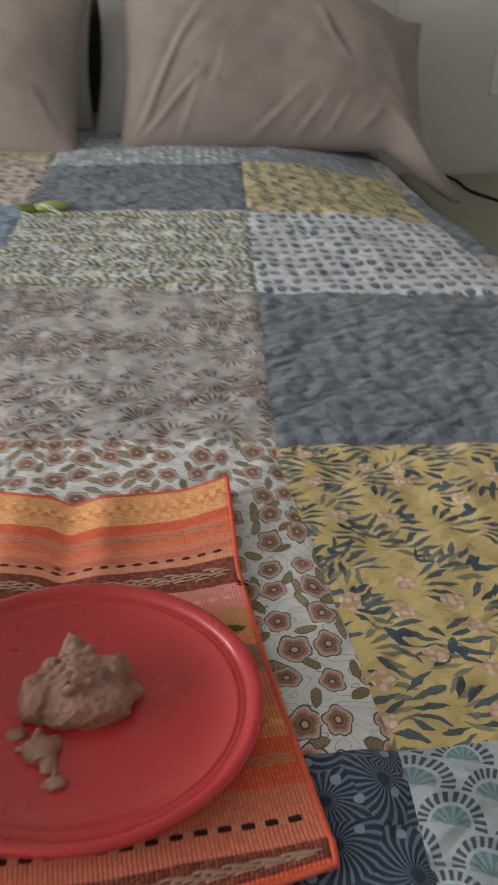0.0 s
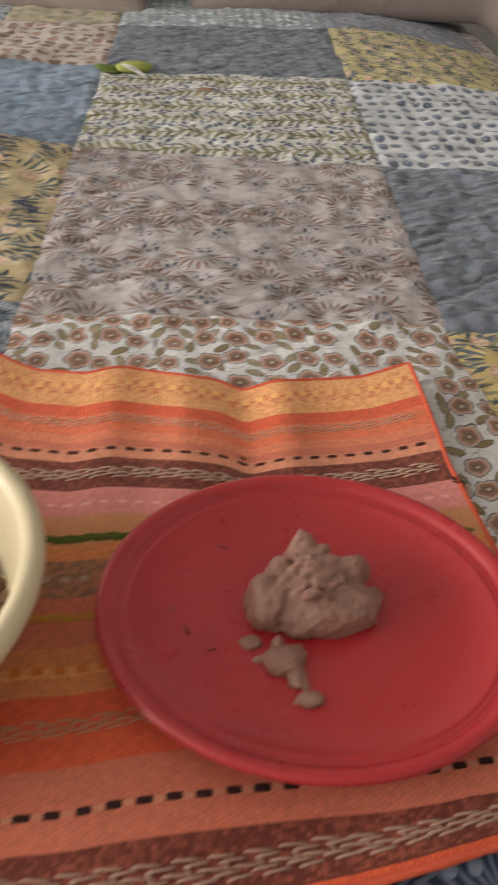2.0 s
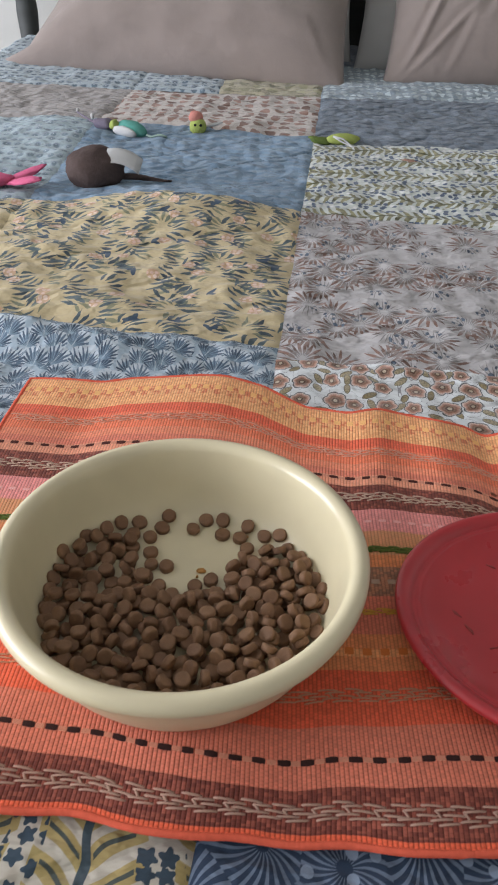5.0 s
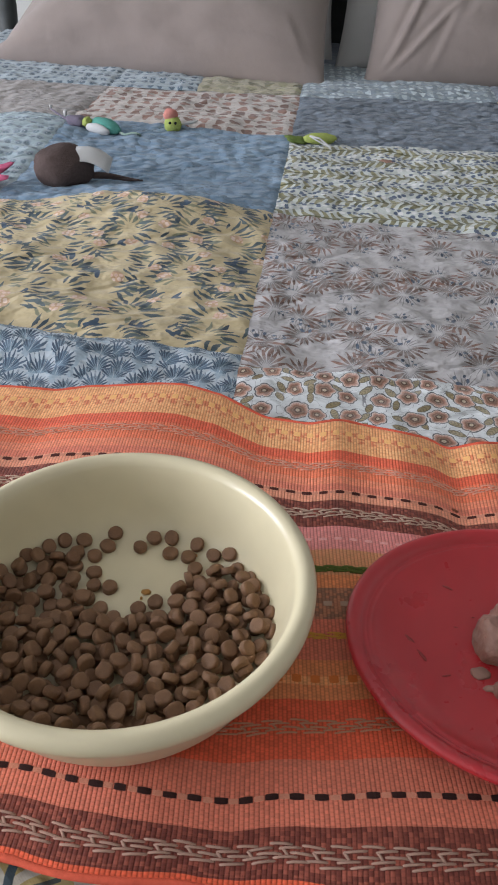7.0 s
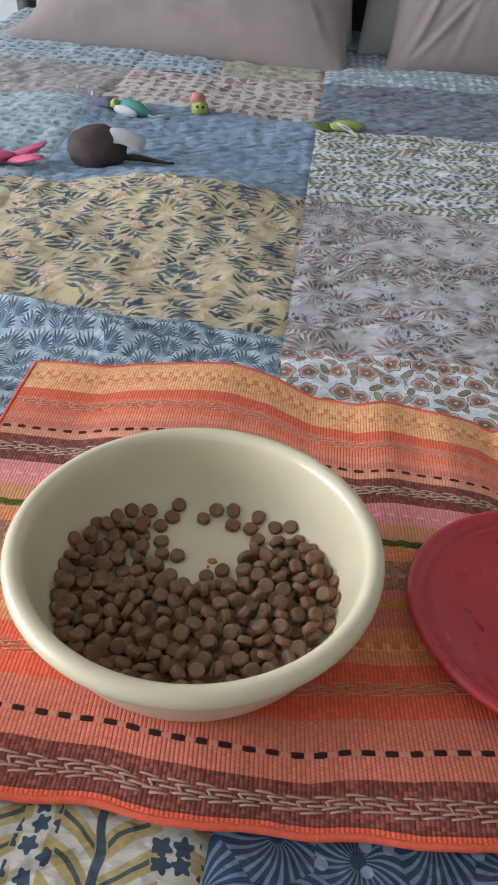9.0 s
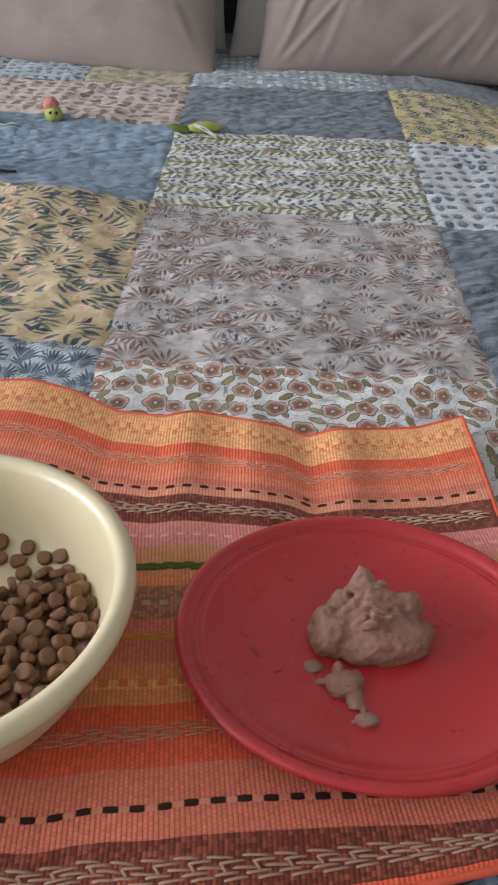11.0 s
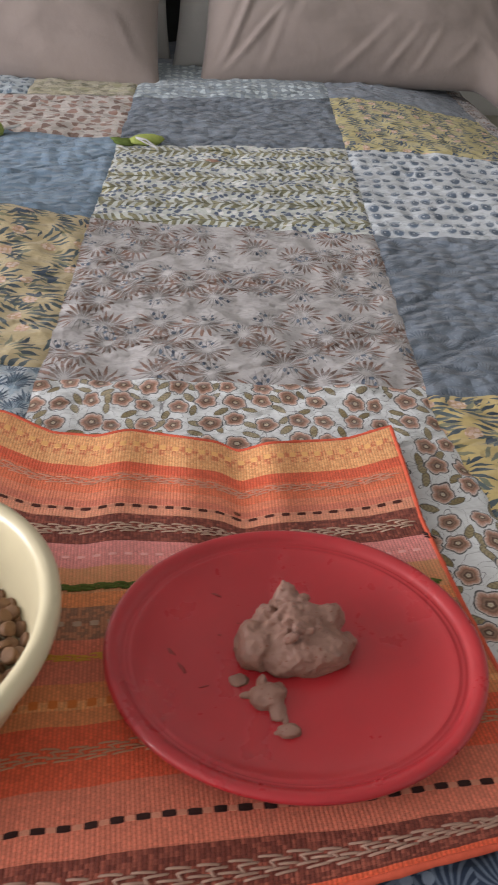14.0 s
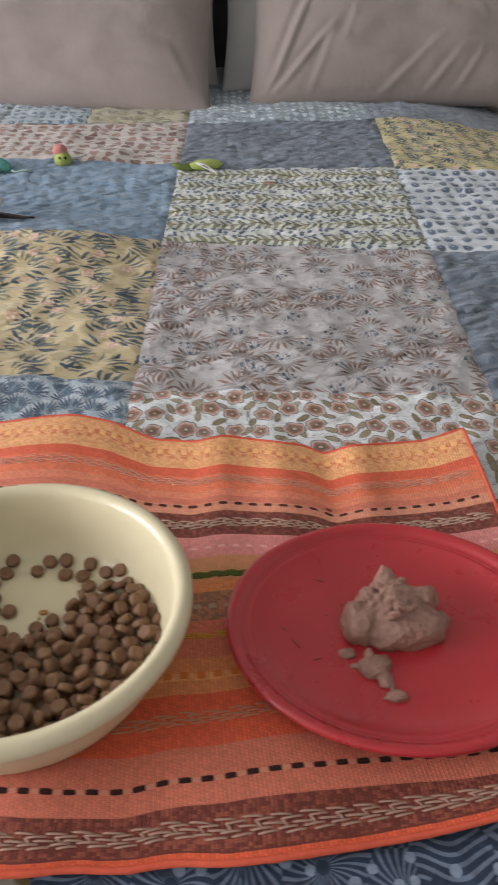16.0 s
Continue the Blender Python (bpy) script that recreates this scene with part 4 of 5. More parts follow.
def braid(v, c, h=0.013, pitch=0.026, radius=0.0006, label=""):
    """A flat chain of paired floats in two rows, tied by short slanting strands."""
    rnd = random.Random(int(v * 1000))
    rows, u = [], 0.003
    while u < 0.965:
        j = rnd.uniform(-0.08, 0.08) * h
        for lift, off, slope in ((-0.50, 0.0, 0.08), (-0.24, 0.34, -0.06), (0.02, 0.70, 0.06), (0.26, 0.18, -0.06), (0.50, 0.52, -0.08)):
            a = u + (off + rnd.uniform(-0.07, 0.07)) * pitch
            rows.append(((a, v + h * (lift - slope / 2) + j), (min(0.997, a + rnd.uniform(0.84, 1.0) * pitch), v + h * (lift + slope) + j)))
        a = u + rnd.uniform(0.40, 0.50) * pitch
        rows.append(((a, v - 0.30 * h + j), (min(0.997, a + 0.24 * pitch), v + 0.28 * h + j)))
        u += pitch * rnd.uniform(0.96, 1.04)
    tagged(part("braid", strokes(rows, radius), thread("thread_%d" % int(v * 1000), c), placemat, label), kind="stuff")


BLK = (0.042, 0.020, 0.018)
braid(0.160, (0.64, 0.29, 0.20), 0.020, 0.027, 0.0007, label="salmon braided thread row")
braid(0.306, (0.52, 0.36, 0.27), 0.022, 0.027, 0.0007, label="tan braided thread row")
braid(0.455, (0.10, 0.13, 0.03), 0.012, 0.022, 0.0010, label="green braided thread row")
braid(0.606, (0.62, 0.33, 0.06), 0.011, label="yellow braided thread row")
braid(0.777, (0.52, 0.25, 0.15), 0.020, 0.028, 0.0006, label="tan braided thread row")
braid(0.957, (0.40, 0.25, 0.19), 0.023, 0.027, 0.0007, label="tan braided thread row")
DASHM = thread("thread_black", BLK)
PALE = thread("thread_pale", (0.62, 0.26, 0.17))
rnd = random.Random(3)
BROWN_DASH = thread("thread_brown", (0.085, 0.030, 0.024))
for v, h, dye in ((0.245, 0.0095, BROWN_DASH), (0.882, 0.0105, DASHM)):
    for u in np.arange(0.006, 0.98, 0.0229):
        part("dash", blocks([(u + rnd.uniform(-0.0008, 0.0008), u + 0.0126 + rnd.uniform(-0.0008, 0.0008))], v + rnd.uniform(-0.0006, 0.0006), h * rnd.uniform(0.9, 1.08), 0.0003), dye, placemat, smooth=False)
    for u in np.arange(0.0193, 0.97, 0.0229):
        part("pale_dash", blocks([(u, u + 0.0088)], v, h * 0.85, 0.0001), PALE, placemat, smooth=False)
KNOT = thread("thread_knot", (0.20, 0.07, 0.04))
part("knot", strokes([((0.741, 0.226), (0.752, 0.229)), ((0.742, 0.231), (0.751, 0.225)), ((0.744, 0.223), (0.749, 0.233))], 0.0010), KNOT, placemat, "small dark knot in the weave")


def squares(v, c, width, label):
    bm = blocks([(u, u + 0.0099) for u in np.arange(0.0, 0.985, 0.0198)], v, width, 0.0002)
    tagged(part("check_band", bm, thread("thread_check_%d" % int(v * 1000), c), placemat, label, smooth=False), kind="stuff")


squares(0.047, (0.88, 0.48, 0.19), 0.017, "row of yellow checks")
squares(0.692, (0.66, 0.19, 0.05), 0.016, "row of orange checks")
squares(0.536, (0.46, 0.33, 0.24), 0.012, "row of cream checks")
squares(0.378, (0.80, 0.40, 0.36), 0.007, "row of pale pink dashes")
part("loose_yarn", strokes([((0.992, 0.335 + 0.006 * k), (1.004 + 0.004 * (k % 2), 0.352 + 0.004 * k)) for k in range(3)], 0.0009), DASHM, placemat, "frayed dark yarn end")
part("loose_yarn", strokes([((-0.004, 0.36 + 0.01 * k), (0.012, 0.40 + 0.008 * k)) for k in range(4)], 0.0011), thread("thread_fray", (0.66, 0.2, 0.10)), placemat, "frayed orange yarn end")

# ---------- plate ----------
RED_GLAZE = glaze("crimson_glaze", (0.46, 0.024, 0.030), 0.24, coat=0.3)
plate_profile = [(0, 0.0062), (0.40, 0.0064), (0.60, 0.0068), (0.70, 0.0078), (0.78, 0.0100), (0.835, 0.0121), (0.852, 0.0131), (0.862, 0.0132), (0.872, 0.0127), (0.882, 0.0134), (0.890, 0.0135), (0.900, 0.0131),
                 (0.914, 0.0153), (0.930, 0.0166), (0.950, 0.0176), (0.970, 0.0179), (0.986, 0.0175), (0.997, 0.0164), (1.0, 0.0148), (0.994, 0.0132), (0.975, 0.0119), (0.95, 0.0110),
                 (0.80, 0.0068), (0.68, 0.0033), (0.60, 0.0018), (0.575, 0.0), (0.55, 0.0), (0.53, 0.0015), (0.3, 0.0022), (0, 0.0022)]
plate = part("plate", lathe(plate_profile, 128, 0.1025, 0.0897), RED_GLAZE)
plate.matrix_world = pose(0.1408, -0.0674, 0.0078, 0, 0, -7)
tagged(plate, "oval crimson glazed stoneware plate with ridged rim", "plate")

# ---------- bowl ----------
CREAM = glaze("cream_glaze", (0.68, 0.60, 0.395), 0.30, coat=0.2)
bowl_profile = [(0, 0.0048), (0.045, 0.0050), (0.068, 0.0056), (0.0755, 0.0080), (0.0800, 0.0130), (0.0843, 0.0230), (0.0878, 0.0360), (0.0899, 0.0455), (0.0908, 0.0500), (0.0922, 0.0531),
                (0.0950, 0.0549), (0.0980, 0.0548), (0.1004, 0.0534), (0.1018, 0.0508), (0.1018, 0.0478), (0.1006, 0.0450), (0.0978, 0.0434), (0.0948, 0.0424), (0.0925, 0.0360), (0.0885, 0.0240), (0.0835, 0.0120),
                (0.0785, 0.0035), (0.0750, 0.0), (0.0715, 0.0), (0.0695, 0.0015), (0, 0.0018)]
BOWL = (-0.0814, -0.0739, 0.0078)
bowl = part("bowl", lathe(bowl_profile, 128, 1.0, 1.006), CREAM)
bowl.matrix_world = pose(*BOWL)
tagged(bowl, "pale yellow glazed ceramic bowl with a rolled rim, partly filled", "bowl")
CRUMB = simple("crumb", (0.50, 0.25, 0.07), 0.8, 0.4, 500.0, 0.5)


def pebble(seed, rx, ry, rz, sub=2, rough=0.12, freq=90.0):
    bm = bmesh.new()
    bmesh.ops.create_icosphere(bm, subdivisions=sub, radius=1.0)
    for v in bm.verts:
        k = 1 + rough * noise.noise(v.co * 1.6 + Vector((seed * 3.1, 0, 0))) + 0.5 * rough * noise.noise(v.co * 4 + Vector((0, seed * 1.7, 0)))
        v.co = (v.co.x * rx * k, v.co.y * ry * k, v.co.z * rz * k)
    return bm


for k, (x, y, s) in enumerate(((0.006, 0.031, 0.0034), (0.012, 0.029, 0.0014), (0.004, 0.026, 0.0012), (0.033, 0.034, 0.0022), (0.030, 0.062, 0.0022))):
    c = tagged(part("crumb", pebble(k, s, s * 0.75, 0.0009, 1), CRUMB), "tan biscuit crumb stuck to the bowl's floor", "crumb", "crumbs in the bowl")
    c.matrix_world = pose(BOWL[0] + x, BOWL[1] + y, BOWL[2] + 0.0056 + (0.002 if y > 0.05 else 0), 0, 0, 40 * k)


# ---------- kibble ----------
def kibble_material():
    m = Mat("kibble", rough=0.62, spec=0.35)
    oi = m.t.nodes.new("ShaderNodeObjectInfo")
    c = m.mix(oi.outputs["Random"], (0.190, 0.097, 0.050), (0.256, 0.140, 0.074))
    c = m.mix(m.op("GREATER_THAN", m.noise(900.0, 2.0), 0.66), c, (0.30, 0.17, 0.095))
    m.colour(m.mix(m.range(m.noise(260.0, 3.0), 0.35, 0.7), m.mix(0.25, c, (0.07, 0.034, 0.018)), c))
    m.bump(m.noise(700.0, 4.0), 0.5, 0.0008)
    return m.m


KIB = kibble_material()
rng = random.Random(7)


def kibble_mesh(k):
    r, h = 0.00495 * rng.uniform(0.93, 1.05), 0.0021
    prof = [(0, h * 0.94), (r * 0.5, h * 0.97), (r * 0.80, h), (r * 0.93, h * 0.86), (r * 0.99, h * 0.5), (r, 0), (r * 0.99, -h * 0.5), (r * 0.92, -h * 0.88), (r * 0.78, -h), (0, -h)]
    bm = lathe(prof, 18, 1.0, rng.uniform(0.88, 1.0))
    for v in bm.verts:
        p = v.co * 260 + Vector((k * 5.3, 0, 0))
        v.co += v.co.normalized() * 0.00042 * noise.noise(p)
    me = bpy.data.meshes.new("kibble")
    bm.to_mesh(me)
    bm.free()
    me.shade_smooth()
    me.materials.append(KIB)
    return me


KIBBLES = [kibble_mesh(k) for k in range(6)]


def floor_at(r):
    return interp(r, [0, 0.045, 0.068, 0.0755, 0.080, 0.0843], [0.005, 0.005, 0.0056, 0.0080, 0.0130, 0.0230])


def allowed(x, y, layer):
    """Where the heap lies: round a bare patch at the back and a thin spot at the side."""
    r = math.hypot(x, y)
    side = smoothstep(0.026, 0.052, abs(x))
    most = 0.0725 + 0.0075 * side if y > 0 else 0.0790
    bare = math.hypot((x - 0.003) / 0.0285, (y - 0.0405) / 0.0265)
    thin = math.hypot(x + 0.047, y - 0.008)
    if layer == 0:
        return r < most and bare > 1.0 and not (-0.0165 < x < -0.0055 and y > 0.03) and thin > 0.0045
    if layer == 1:
        return r < most - 0.003 and bare > 1.36 and (y < 0.028 or abs(x) > 0.036) and y < 0.048 and thin > 0.009
    return r < 0.074 and y < 0.004 - 0.1 * abs(x) + (0.034 if x > 0.024 else 0.0)


EDGE = [(-0.0206, 0.0730), (-0.0238, 0.0640), (-0.0383, 0.0652), (-0.0490, 0.0608), (-0.0568, 0.0542), (-0.0670, 0.0438), (-0.0271, 0.0418), (-0.0153, 0.0311), (-0.0262, 0.0215), (-0.0169, 0.0144),
        (-0.0081, 0.0082), (-0.0038, 0.0654), (0.0036, 0.0727), (0.0144, 0.0732), (0.0152, 0.0621), (0.0265, 0.0600), (0.0308, 0.0686), (0.0419, 0.0610), (0.0515, 0.0592), (0.0319, 0.0507), (0.0286, 0.0336),
        (0.0129, 0.0224), (0.0042, 0.0165), (-0.0687, 0.0353), (-0.0765, 0.0268)]
spots, buried = [], []
for layer, (dist, tries, tilt) in enumerate(((0.0090, 20000, 6), (0.0085, 16000, 28), (0.0083, 14000, 44))):
    mine = list(EDGE) if layer == 0 else []
    for n in range(tries + len(mine)):
        x, y = mine[n] if n < len(EDGE) and layer == 0 else (rng.uniform(-0.081, 0.081), rng.uniform(-0.081, 0.081))
        given = layer == 0 and n < len(EDGE)
        if given or (allowed(x, y, layer) and all((x - a) ** 2 + (y - b) ** 2 > dist ** 2 for a, b in mine)):
            if not given:
                mine.append((x, y))
            r = math.hypot(x, y)
            z = floor_at(r) + 0.0021 + layer * 0.0040 + (rng.uniform(0, 0.0012) if layer else 0)
            lean = interp(r, [0.064, 0.071, 0.077, 0.081], [0, 14, 38, 58]) if layer == 0 else 0
            under = layer == 0 and (y < 0.004 or (x > 0.026 and y < 0.026)) and r < 0.071
            (buried if under else spots).append((x, y, z, rng.gauss(0, tilt), rng.gauss(0, tilt), rng.uniform(0, 360), lean))


def kibble_place(x, y, z, rx, ry, rz, lean):
    a = math.atan2(y, x)
    inward = Matrix.Rotation(radians(lean), 4, Vector((math.sin(a), -math.cos(a), 0))) if lean else Matrix()
    return Matrix.Translation((BOWL[0] + x, BOWL[1] + y, BOWL[2] + z)) @ inward @ pose(0, 0, 0, rx, ry, rz)


for k, spot in enumerate(spots):
    ob = new("kibble", KIBBLES[k % 6])
    ob.matrix_world = kibble_place(*spot)
    tagged(ob, "brown disc-shaped dry kibble in the bowl", "kibble", "dry kibble in the bowl")
heap = bmesh.new()
for k, spot in enumerate(buried):
    me = KIBBLES[k % 6].copy()
    me.transform(kibble_place(*spot))
    heap.from_mesh(me)
    bpy.data.meshes.remove(me)
tagged(part("kibble_heap", heap, KIB), "lowest layer of brown dry kibble in the bowl", "kibble", kind="stuff")

# ---------- wet food ----------

def pate_material():
    m = Mat("meat_pate", rough=0.5, spec=0.4)
    c = m.mix(m.range(m.noise(110.0, 4.0), 0.3, 0.7), (0.27, 0.142, 0.104), (0.35, 0.196, 0.150))
    c = m.mix(m.op("GREATER_THAN", m.noise(420.0, 2.0), 0.68), c, (0.24, 0.085, 0.05))
    m.colour(c)
    m.b.inputs["Subsurface Weight"].default_value = 0.08
    m.b.inputs["Subsurface Radius"].default_value = (0.004, 0.002, 0.001)
    m.bump(m.noise(300.0, 5.0), 0.5, 0.0012)
    m.bump(m.noise(900.0, 3.0), 0.3, 0.0006)
    return m.m


PATE = pate_material()
LUMP = bpy.data.textures.new("lumps", "CLOUDS")
LUMP.noise_scale, LUMP.noise_depth = 0.011, 2


CRUMBLE = bpy.data.textures.new("crumbs", "STUCCI")
CRUMBLE.noise_scale, CRUMBLE.turbulence = 0.003, 6.0


def food(blobs, voxel, label, lump=0.006, crumble=0.0004):
    bm = bmesh.new()
    for k, (x, y, z, rx, ry, rz, tx, ty) in enumerate(blobs):
        b = pebble(k + 2, rx, ry, rz, 3, 0.22)
        me = bpy.data.meshes.new("tmp")
        b.transform(pose(0.141 + 0.84 * (x - 0.140), -0.065 + 0.92 * (y + 0.060), z, tx, ty, 0))
        b.to_mesh(me)
        b.free()
        bm.from_mesh(me)
        bpy.data.meshes.remove(me)
    ob = part("wet_food", bm, PATE)
    r = ob.modifiers.new("join", "REMESH")
    r.mode, r.voxel_size, r.use_smooth_shade = "VOXEL", voxel, True
    d = ob.modifiers.new("lumps", "DISPLACE")
    d.texture, d.strength, d.mid_level = LUMP, lump, 0.55
    d2 = ob.modifiers.new("crumbs", "DISPLACE")
    d2.texture, d2.strength, d2.mid_level = CRUMBLE, crumble, 0.5
    return tagged(ob, label, "cat food")


FZ = 0.0145
rnd = random.Random(12)
MOUND = [(0.140, -0.056, FZ + 0.005, 0.024, 0.021, 0.013, 0, 0), (0.116, -0.058, FZ + 0.005, 0.0125, 0.015, 0.013, 0, 0), (0.137, -0.036, FZ + 0.009, 0.0105, 0.008, 0.0145, -14, 0), (0.1365, -0.034, FZ + 0.016, 0.0066, 0.005, 0.0112, -16, -4),
         (0.122, -0.044, FZ + 0.008, 0.008, 0.009, 0.011, 0, 0), (0.158, -0.046, FZ + 0.008, 0.014, 0.010, 0.0125, -8, 14), (0.147, -0.067, FZ + 0.004, 0.021, 0.0115, 0.013, 0, 0),
         (0.162, -0.062, FZ + 0.004, 0.012, 0.012, 0.012, 0, 0), (0.173, -0.055, FZ + 0.002, 0.008, 0.006, 0.005, 0, 0)]
for k in range(150):  # torn, crumbly crown
    x, y = rnd.gauss(0.143, 0.0125), rnd.gauss(-0.0500, 0.0060)
    s = rnd.uniform(0.0010, 0.0030)
    MOUND.append((x, y, FZ + 0.0196 - 60 * (x - 0.141) ** 2 * 0.35 + rnd.uniform(-0.003, 0.0015), s * 1.9, s * 0.9, s, rnd.uniform(-40, 40), rnd.uniform(-40, 40)))
food(MOUND, 0.0007, "lump of brown wet meat food on the plate", 0.0020, 0.0009)
food([(0.120, -0.092, FZ + 0.002, 0.0095, 0.0075, 0.0055, 0, 0), (0.1095, -0.0895, FZ, 0.006, 0.0022, 0.0022, 0, 0), (0.1175, -0.084, FZ + 0.002, 0.003, 0.0055, 0.005, 0, 0), (0.127, -0.0885, FZ + 0.001, 0.0045, 0.005, 0.004, 0, 0),
      (0.1255, -0.1005, FZ + 0.001, 0.0045, 0.0065, 0.0032, 0, 0), (0.1300, -0.107, FZ, 0.0016, 0.0055, 0.0014, 0, 0)], 0.0006, "small scrap of brown wet food on the plate", 0.0012, 0.0002)
food([(0.1315, -0.1135, FZ + 0.001, 0.0062, 0.0042, 0.0032, 0, 0), (0.1255, -0.1140, FZ, 0.003, 0.0014, 0.0012, 0, 0)], 0.0005, "tiny scrap of brown wet food on the plate", 0.0010, 0.0002)
food([(0.1035, -0.079, FZ, 0.0055, 0.0042, 0.0018, 0, 0)], 0.0005, "tiny flat scrap of brown wet food on the plate", 0.0008, 0.0002)
SMEAR = simple("dried_smear", (0.30, 0.055, 0.05), 0.7, 0.4, 400.0, 0.3)
for k, (x, y, a, s) in enumerate(((0.073, -0.062, -50, 0.006), (0.080, -0.074, -60, 0.005), (0.099, -0.022, -25, 0.005), (0.112, -0.044, 0, 0.0012), (0.101, -0.052, 0, 0.0013), (0.092, -0.086, 20, 0.003), (0.125, -0.008, 10, 0.002))):
    sm = tagged(part("food_smear", pebble(k + 30, s, s * 0.20, 0.0004, 1, 0.6), SMEAR), "dried smear of food on the plate", "smear", "dried smears on the plate")
    sm.matrix_world = pose(x, y, 0.0147 if s < 0.004 else 0.0150, 0, 0, a)

# ---------- pillows ----------
ROSE = linen("dusty_rose_cotton", (0.276, 0.229, 0.206))
PALEGREY = linen("pale_grey_cotton", (0.50, 0.495, 0.48))


def pillow(name, w, h, thick, m, material, label, seed, droop=0.0, creases=(), sag=0.0, fold=0.0):
    """A stuffed pillow in its own plane (x wide, z high), its lower edge at z 0, with pinched corners and pulled creases."""
    n = 112
    verts = []
    for side in (1, -1):
        for j in range(n + 1):
            for i in range(n + 1):
                u, v = 2 * i / n - 1, 2 * j / n - 1
                f = max(0.0, (1 - abs(u) ** 3.2) * (1 - abs(v) ** 3.2)) ** 0.62
                x = u * w / 2 * (1 - 0.055 * (1 - v * v) * u * u)
                z = h / 2 + v * h / 2 * (1 - (0.075 if v > 0 else 0.02) * (1 - u * u) * v * v)
                y = -side * thick / 2 * f
                if fold:
                    x *= 1 - 0.16 * smoothstep(-1.0, -0.72, v) * smoothstep(0.0, -1.0, u)
                    d = -0.495 * (u * 0.38 + 0.201) + 0.869 * (v * 0.21 + 0.109)
                    y += fold * 0.5 * (d + math.sqrt(d * d + 0.0004)) * smoothstep(0.25, -0.25, u)
                if side > 0:
                    for cu, cv, ang, length, amp, width in creases:
                        a = radians(ang)
                        du, dv = (u - cu) * w / 2, (v - cv) * h / 2
                        along, across = du * math.cos(a) + dv * math.sin(a), dv * math.cos(a) - du * math.sin(a)
                        across += 0.012 * math.sin(along * 14 + seed)
                        if 0 < along < length:
                            taper = math.sin(math.pi * (along / length) ** 0.7)
                            y -= 0.62 * amp * taper * (math.exp(-(across / (0.72 * width)) ** 2) - 0.5 * math.exp(-((across - 1.4 * width) / width) ** 2)) * min(1, f * 2)
                    y += 0.010 * f * noise.noise((u * 2.1 + seed, v * 2.3, seed)) + 0.004 * f * noise.noise((u * 6 + seed, v * 6, 3 + seed))
                if sag:
                    x *= 1 - 0.16 * smoothstep(-0.95, -0.45, v) * smoothstep(0.2, 1.0, u)
                z *= 1 - sag * smoothstep(-0.1, 1.0, u) * smoothstep(-1.0, 0.6, v)
                z -= droop * smoothstep(0.55, 1.0, u) * smoothstep(0.3, -1.0, v)
                verts.append((x, y, z))
    k = (n + 1) ** 2
    bm = bmesh.new()
    vs = [bm.verts.new(v) for v in verts]
    for s in range(2):
        for j in range(n):
            for i in range(n):
                q = [vs[s * k + a] for a in (j * (n + 1) + i, j * (n + 1) + i + 1, (j + 1) * (n + 1) + i + 1, (j + 1) * (n + 1) + i)]
                bm.faces.new(q if s == 0 else q[::-1])
    bmesh.ops.remove_doubles(bm, verts=bm.verts[:], dist=1e-5)
    bmesh.ops.recalc_face_normals(bm, faces=bm.faces[:])
    ob = part(name, bm, material)
    ob.matrix_world = m
    return tagged(ob, label, "pillow", "pillows against the headboard")


CR = [(-0.97, -0.95, 57, 0.36, 0.017, 0.010), (-0.93, -0.93, 38, 0.22, 0.012, 0.008), (-0.70, -0.95, 62, 0.18, 0.005, 0.009), (-0.30, -0.95, 34, 0.20, 0.006, 0.009), (-0.02, -0.92, 44, 0.13, 0.006, 0.008),
      (0.16, -0.9, 52, 0.11, 0.005, 0.008), (0.36, -0.85, 36, 0.10, 0.004, 0.009), (-0.72, -0.15, 30, 0.16, 0.004, 0.014), (-0.5, -0.5, 66, 0.12, 0.004, 0.008), (0.2, 0.4, -70, 0.16, 0.007, 0.010), (0.1, 0.9, -80, 0.12, 0.006, 0.009)]
pillow("pillow", 0.73, 0.43, 0.17, pose(0.465, 1.402, -0.012, -38, 0, 0), ROSE, "dusty rose pillow with diagonal creases leaning on the headboard", 1.3, 0.115, CR, 0.30)
pillow("pillow", 0.79, 0.42, 0.16, pose(-0.367, 1.395, -0.014, -40, 0, -9), ROSE, "dusty rose pillow with a soft fold leaning on the headboard", 4.1, 0.0,
       [(-0.5, -0.8, 14, 0.4, 0.007, 0.03), (0.75, -0.4, -60, 0.12, 0.004, 0.010)], 0.0, 0.62)
pillow("pillow", 0.72, 0.42, 0.11, pose(0.403, 1.520, -0.004, -37, 0, 0), PALEGREY, "pale grey pillow tucked behind the rose one", 7.7)
pillow("pillow", 0.68, 0.40, 0.10, pose(-0.300, 1.60, -0.004, -36, 0, -4), PALEGREY, "pale grey pillow tucked behind the rose one", 9.2)

# ---------- beside the bed ----------
OLIVE = simple("olive_cloth", (0.30, 0.29, 0.235), 0.95, 0.15, 30.0, 0.5, 0.1, 0.003)
bench = tagged(new("storage_bench"), "low storage bench covered in olive grey cloth beside the bed", "bench")
part("cushion", box(0.86, 1.75, 1.30, 1.97, -0.26, -0.19, 0.02, 3), OLIVE, bench)
part("body", box(0.88, 1.73, 1.32, 1.96, Z0, -0.26, 0.01), OLIVE, bench, smooth=False)
CORD = simple("black_cord", (0.03, 0.03, 0.03), 0.5, 0.1)
cord = [(0.98 + 0.10 * k / 12 + 0.012 * math.sin(k), 1.93 - 0.45 * k / 12, -0.186) for k in range(13)]
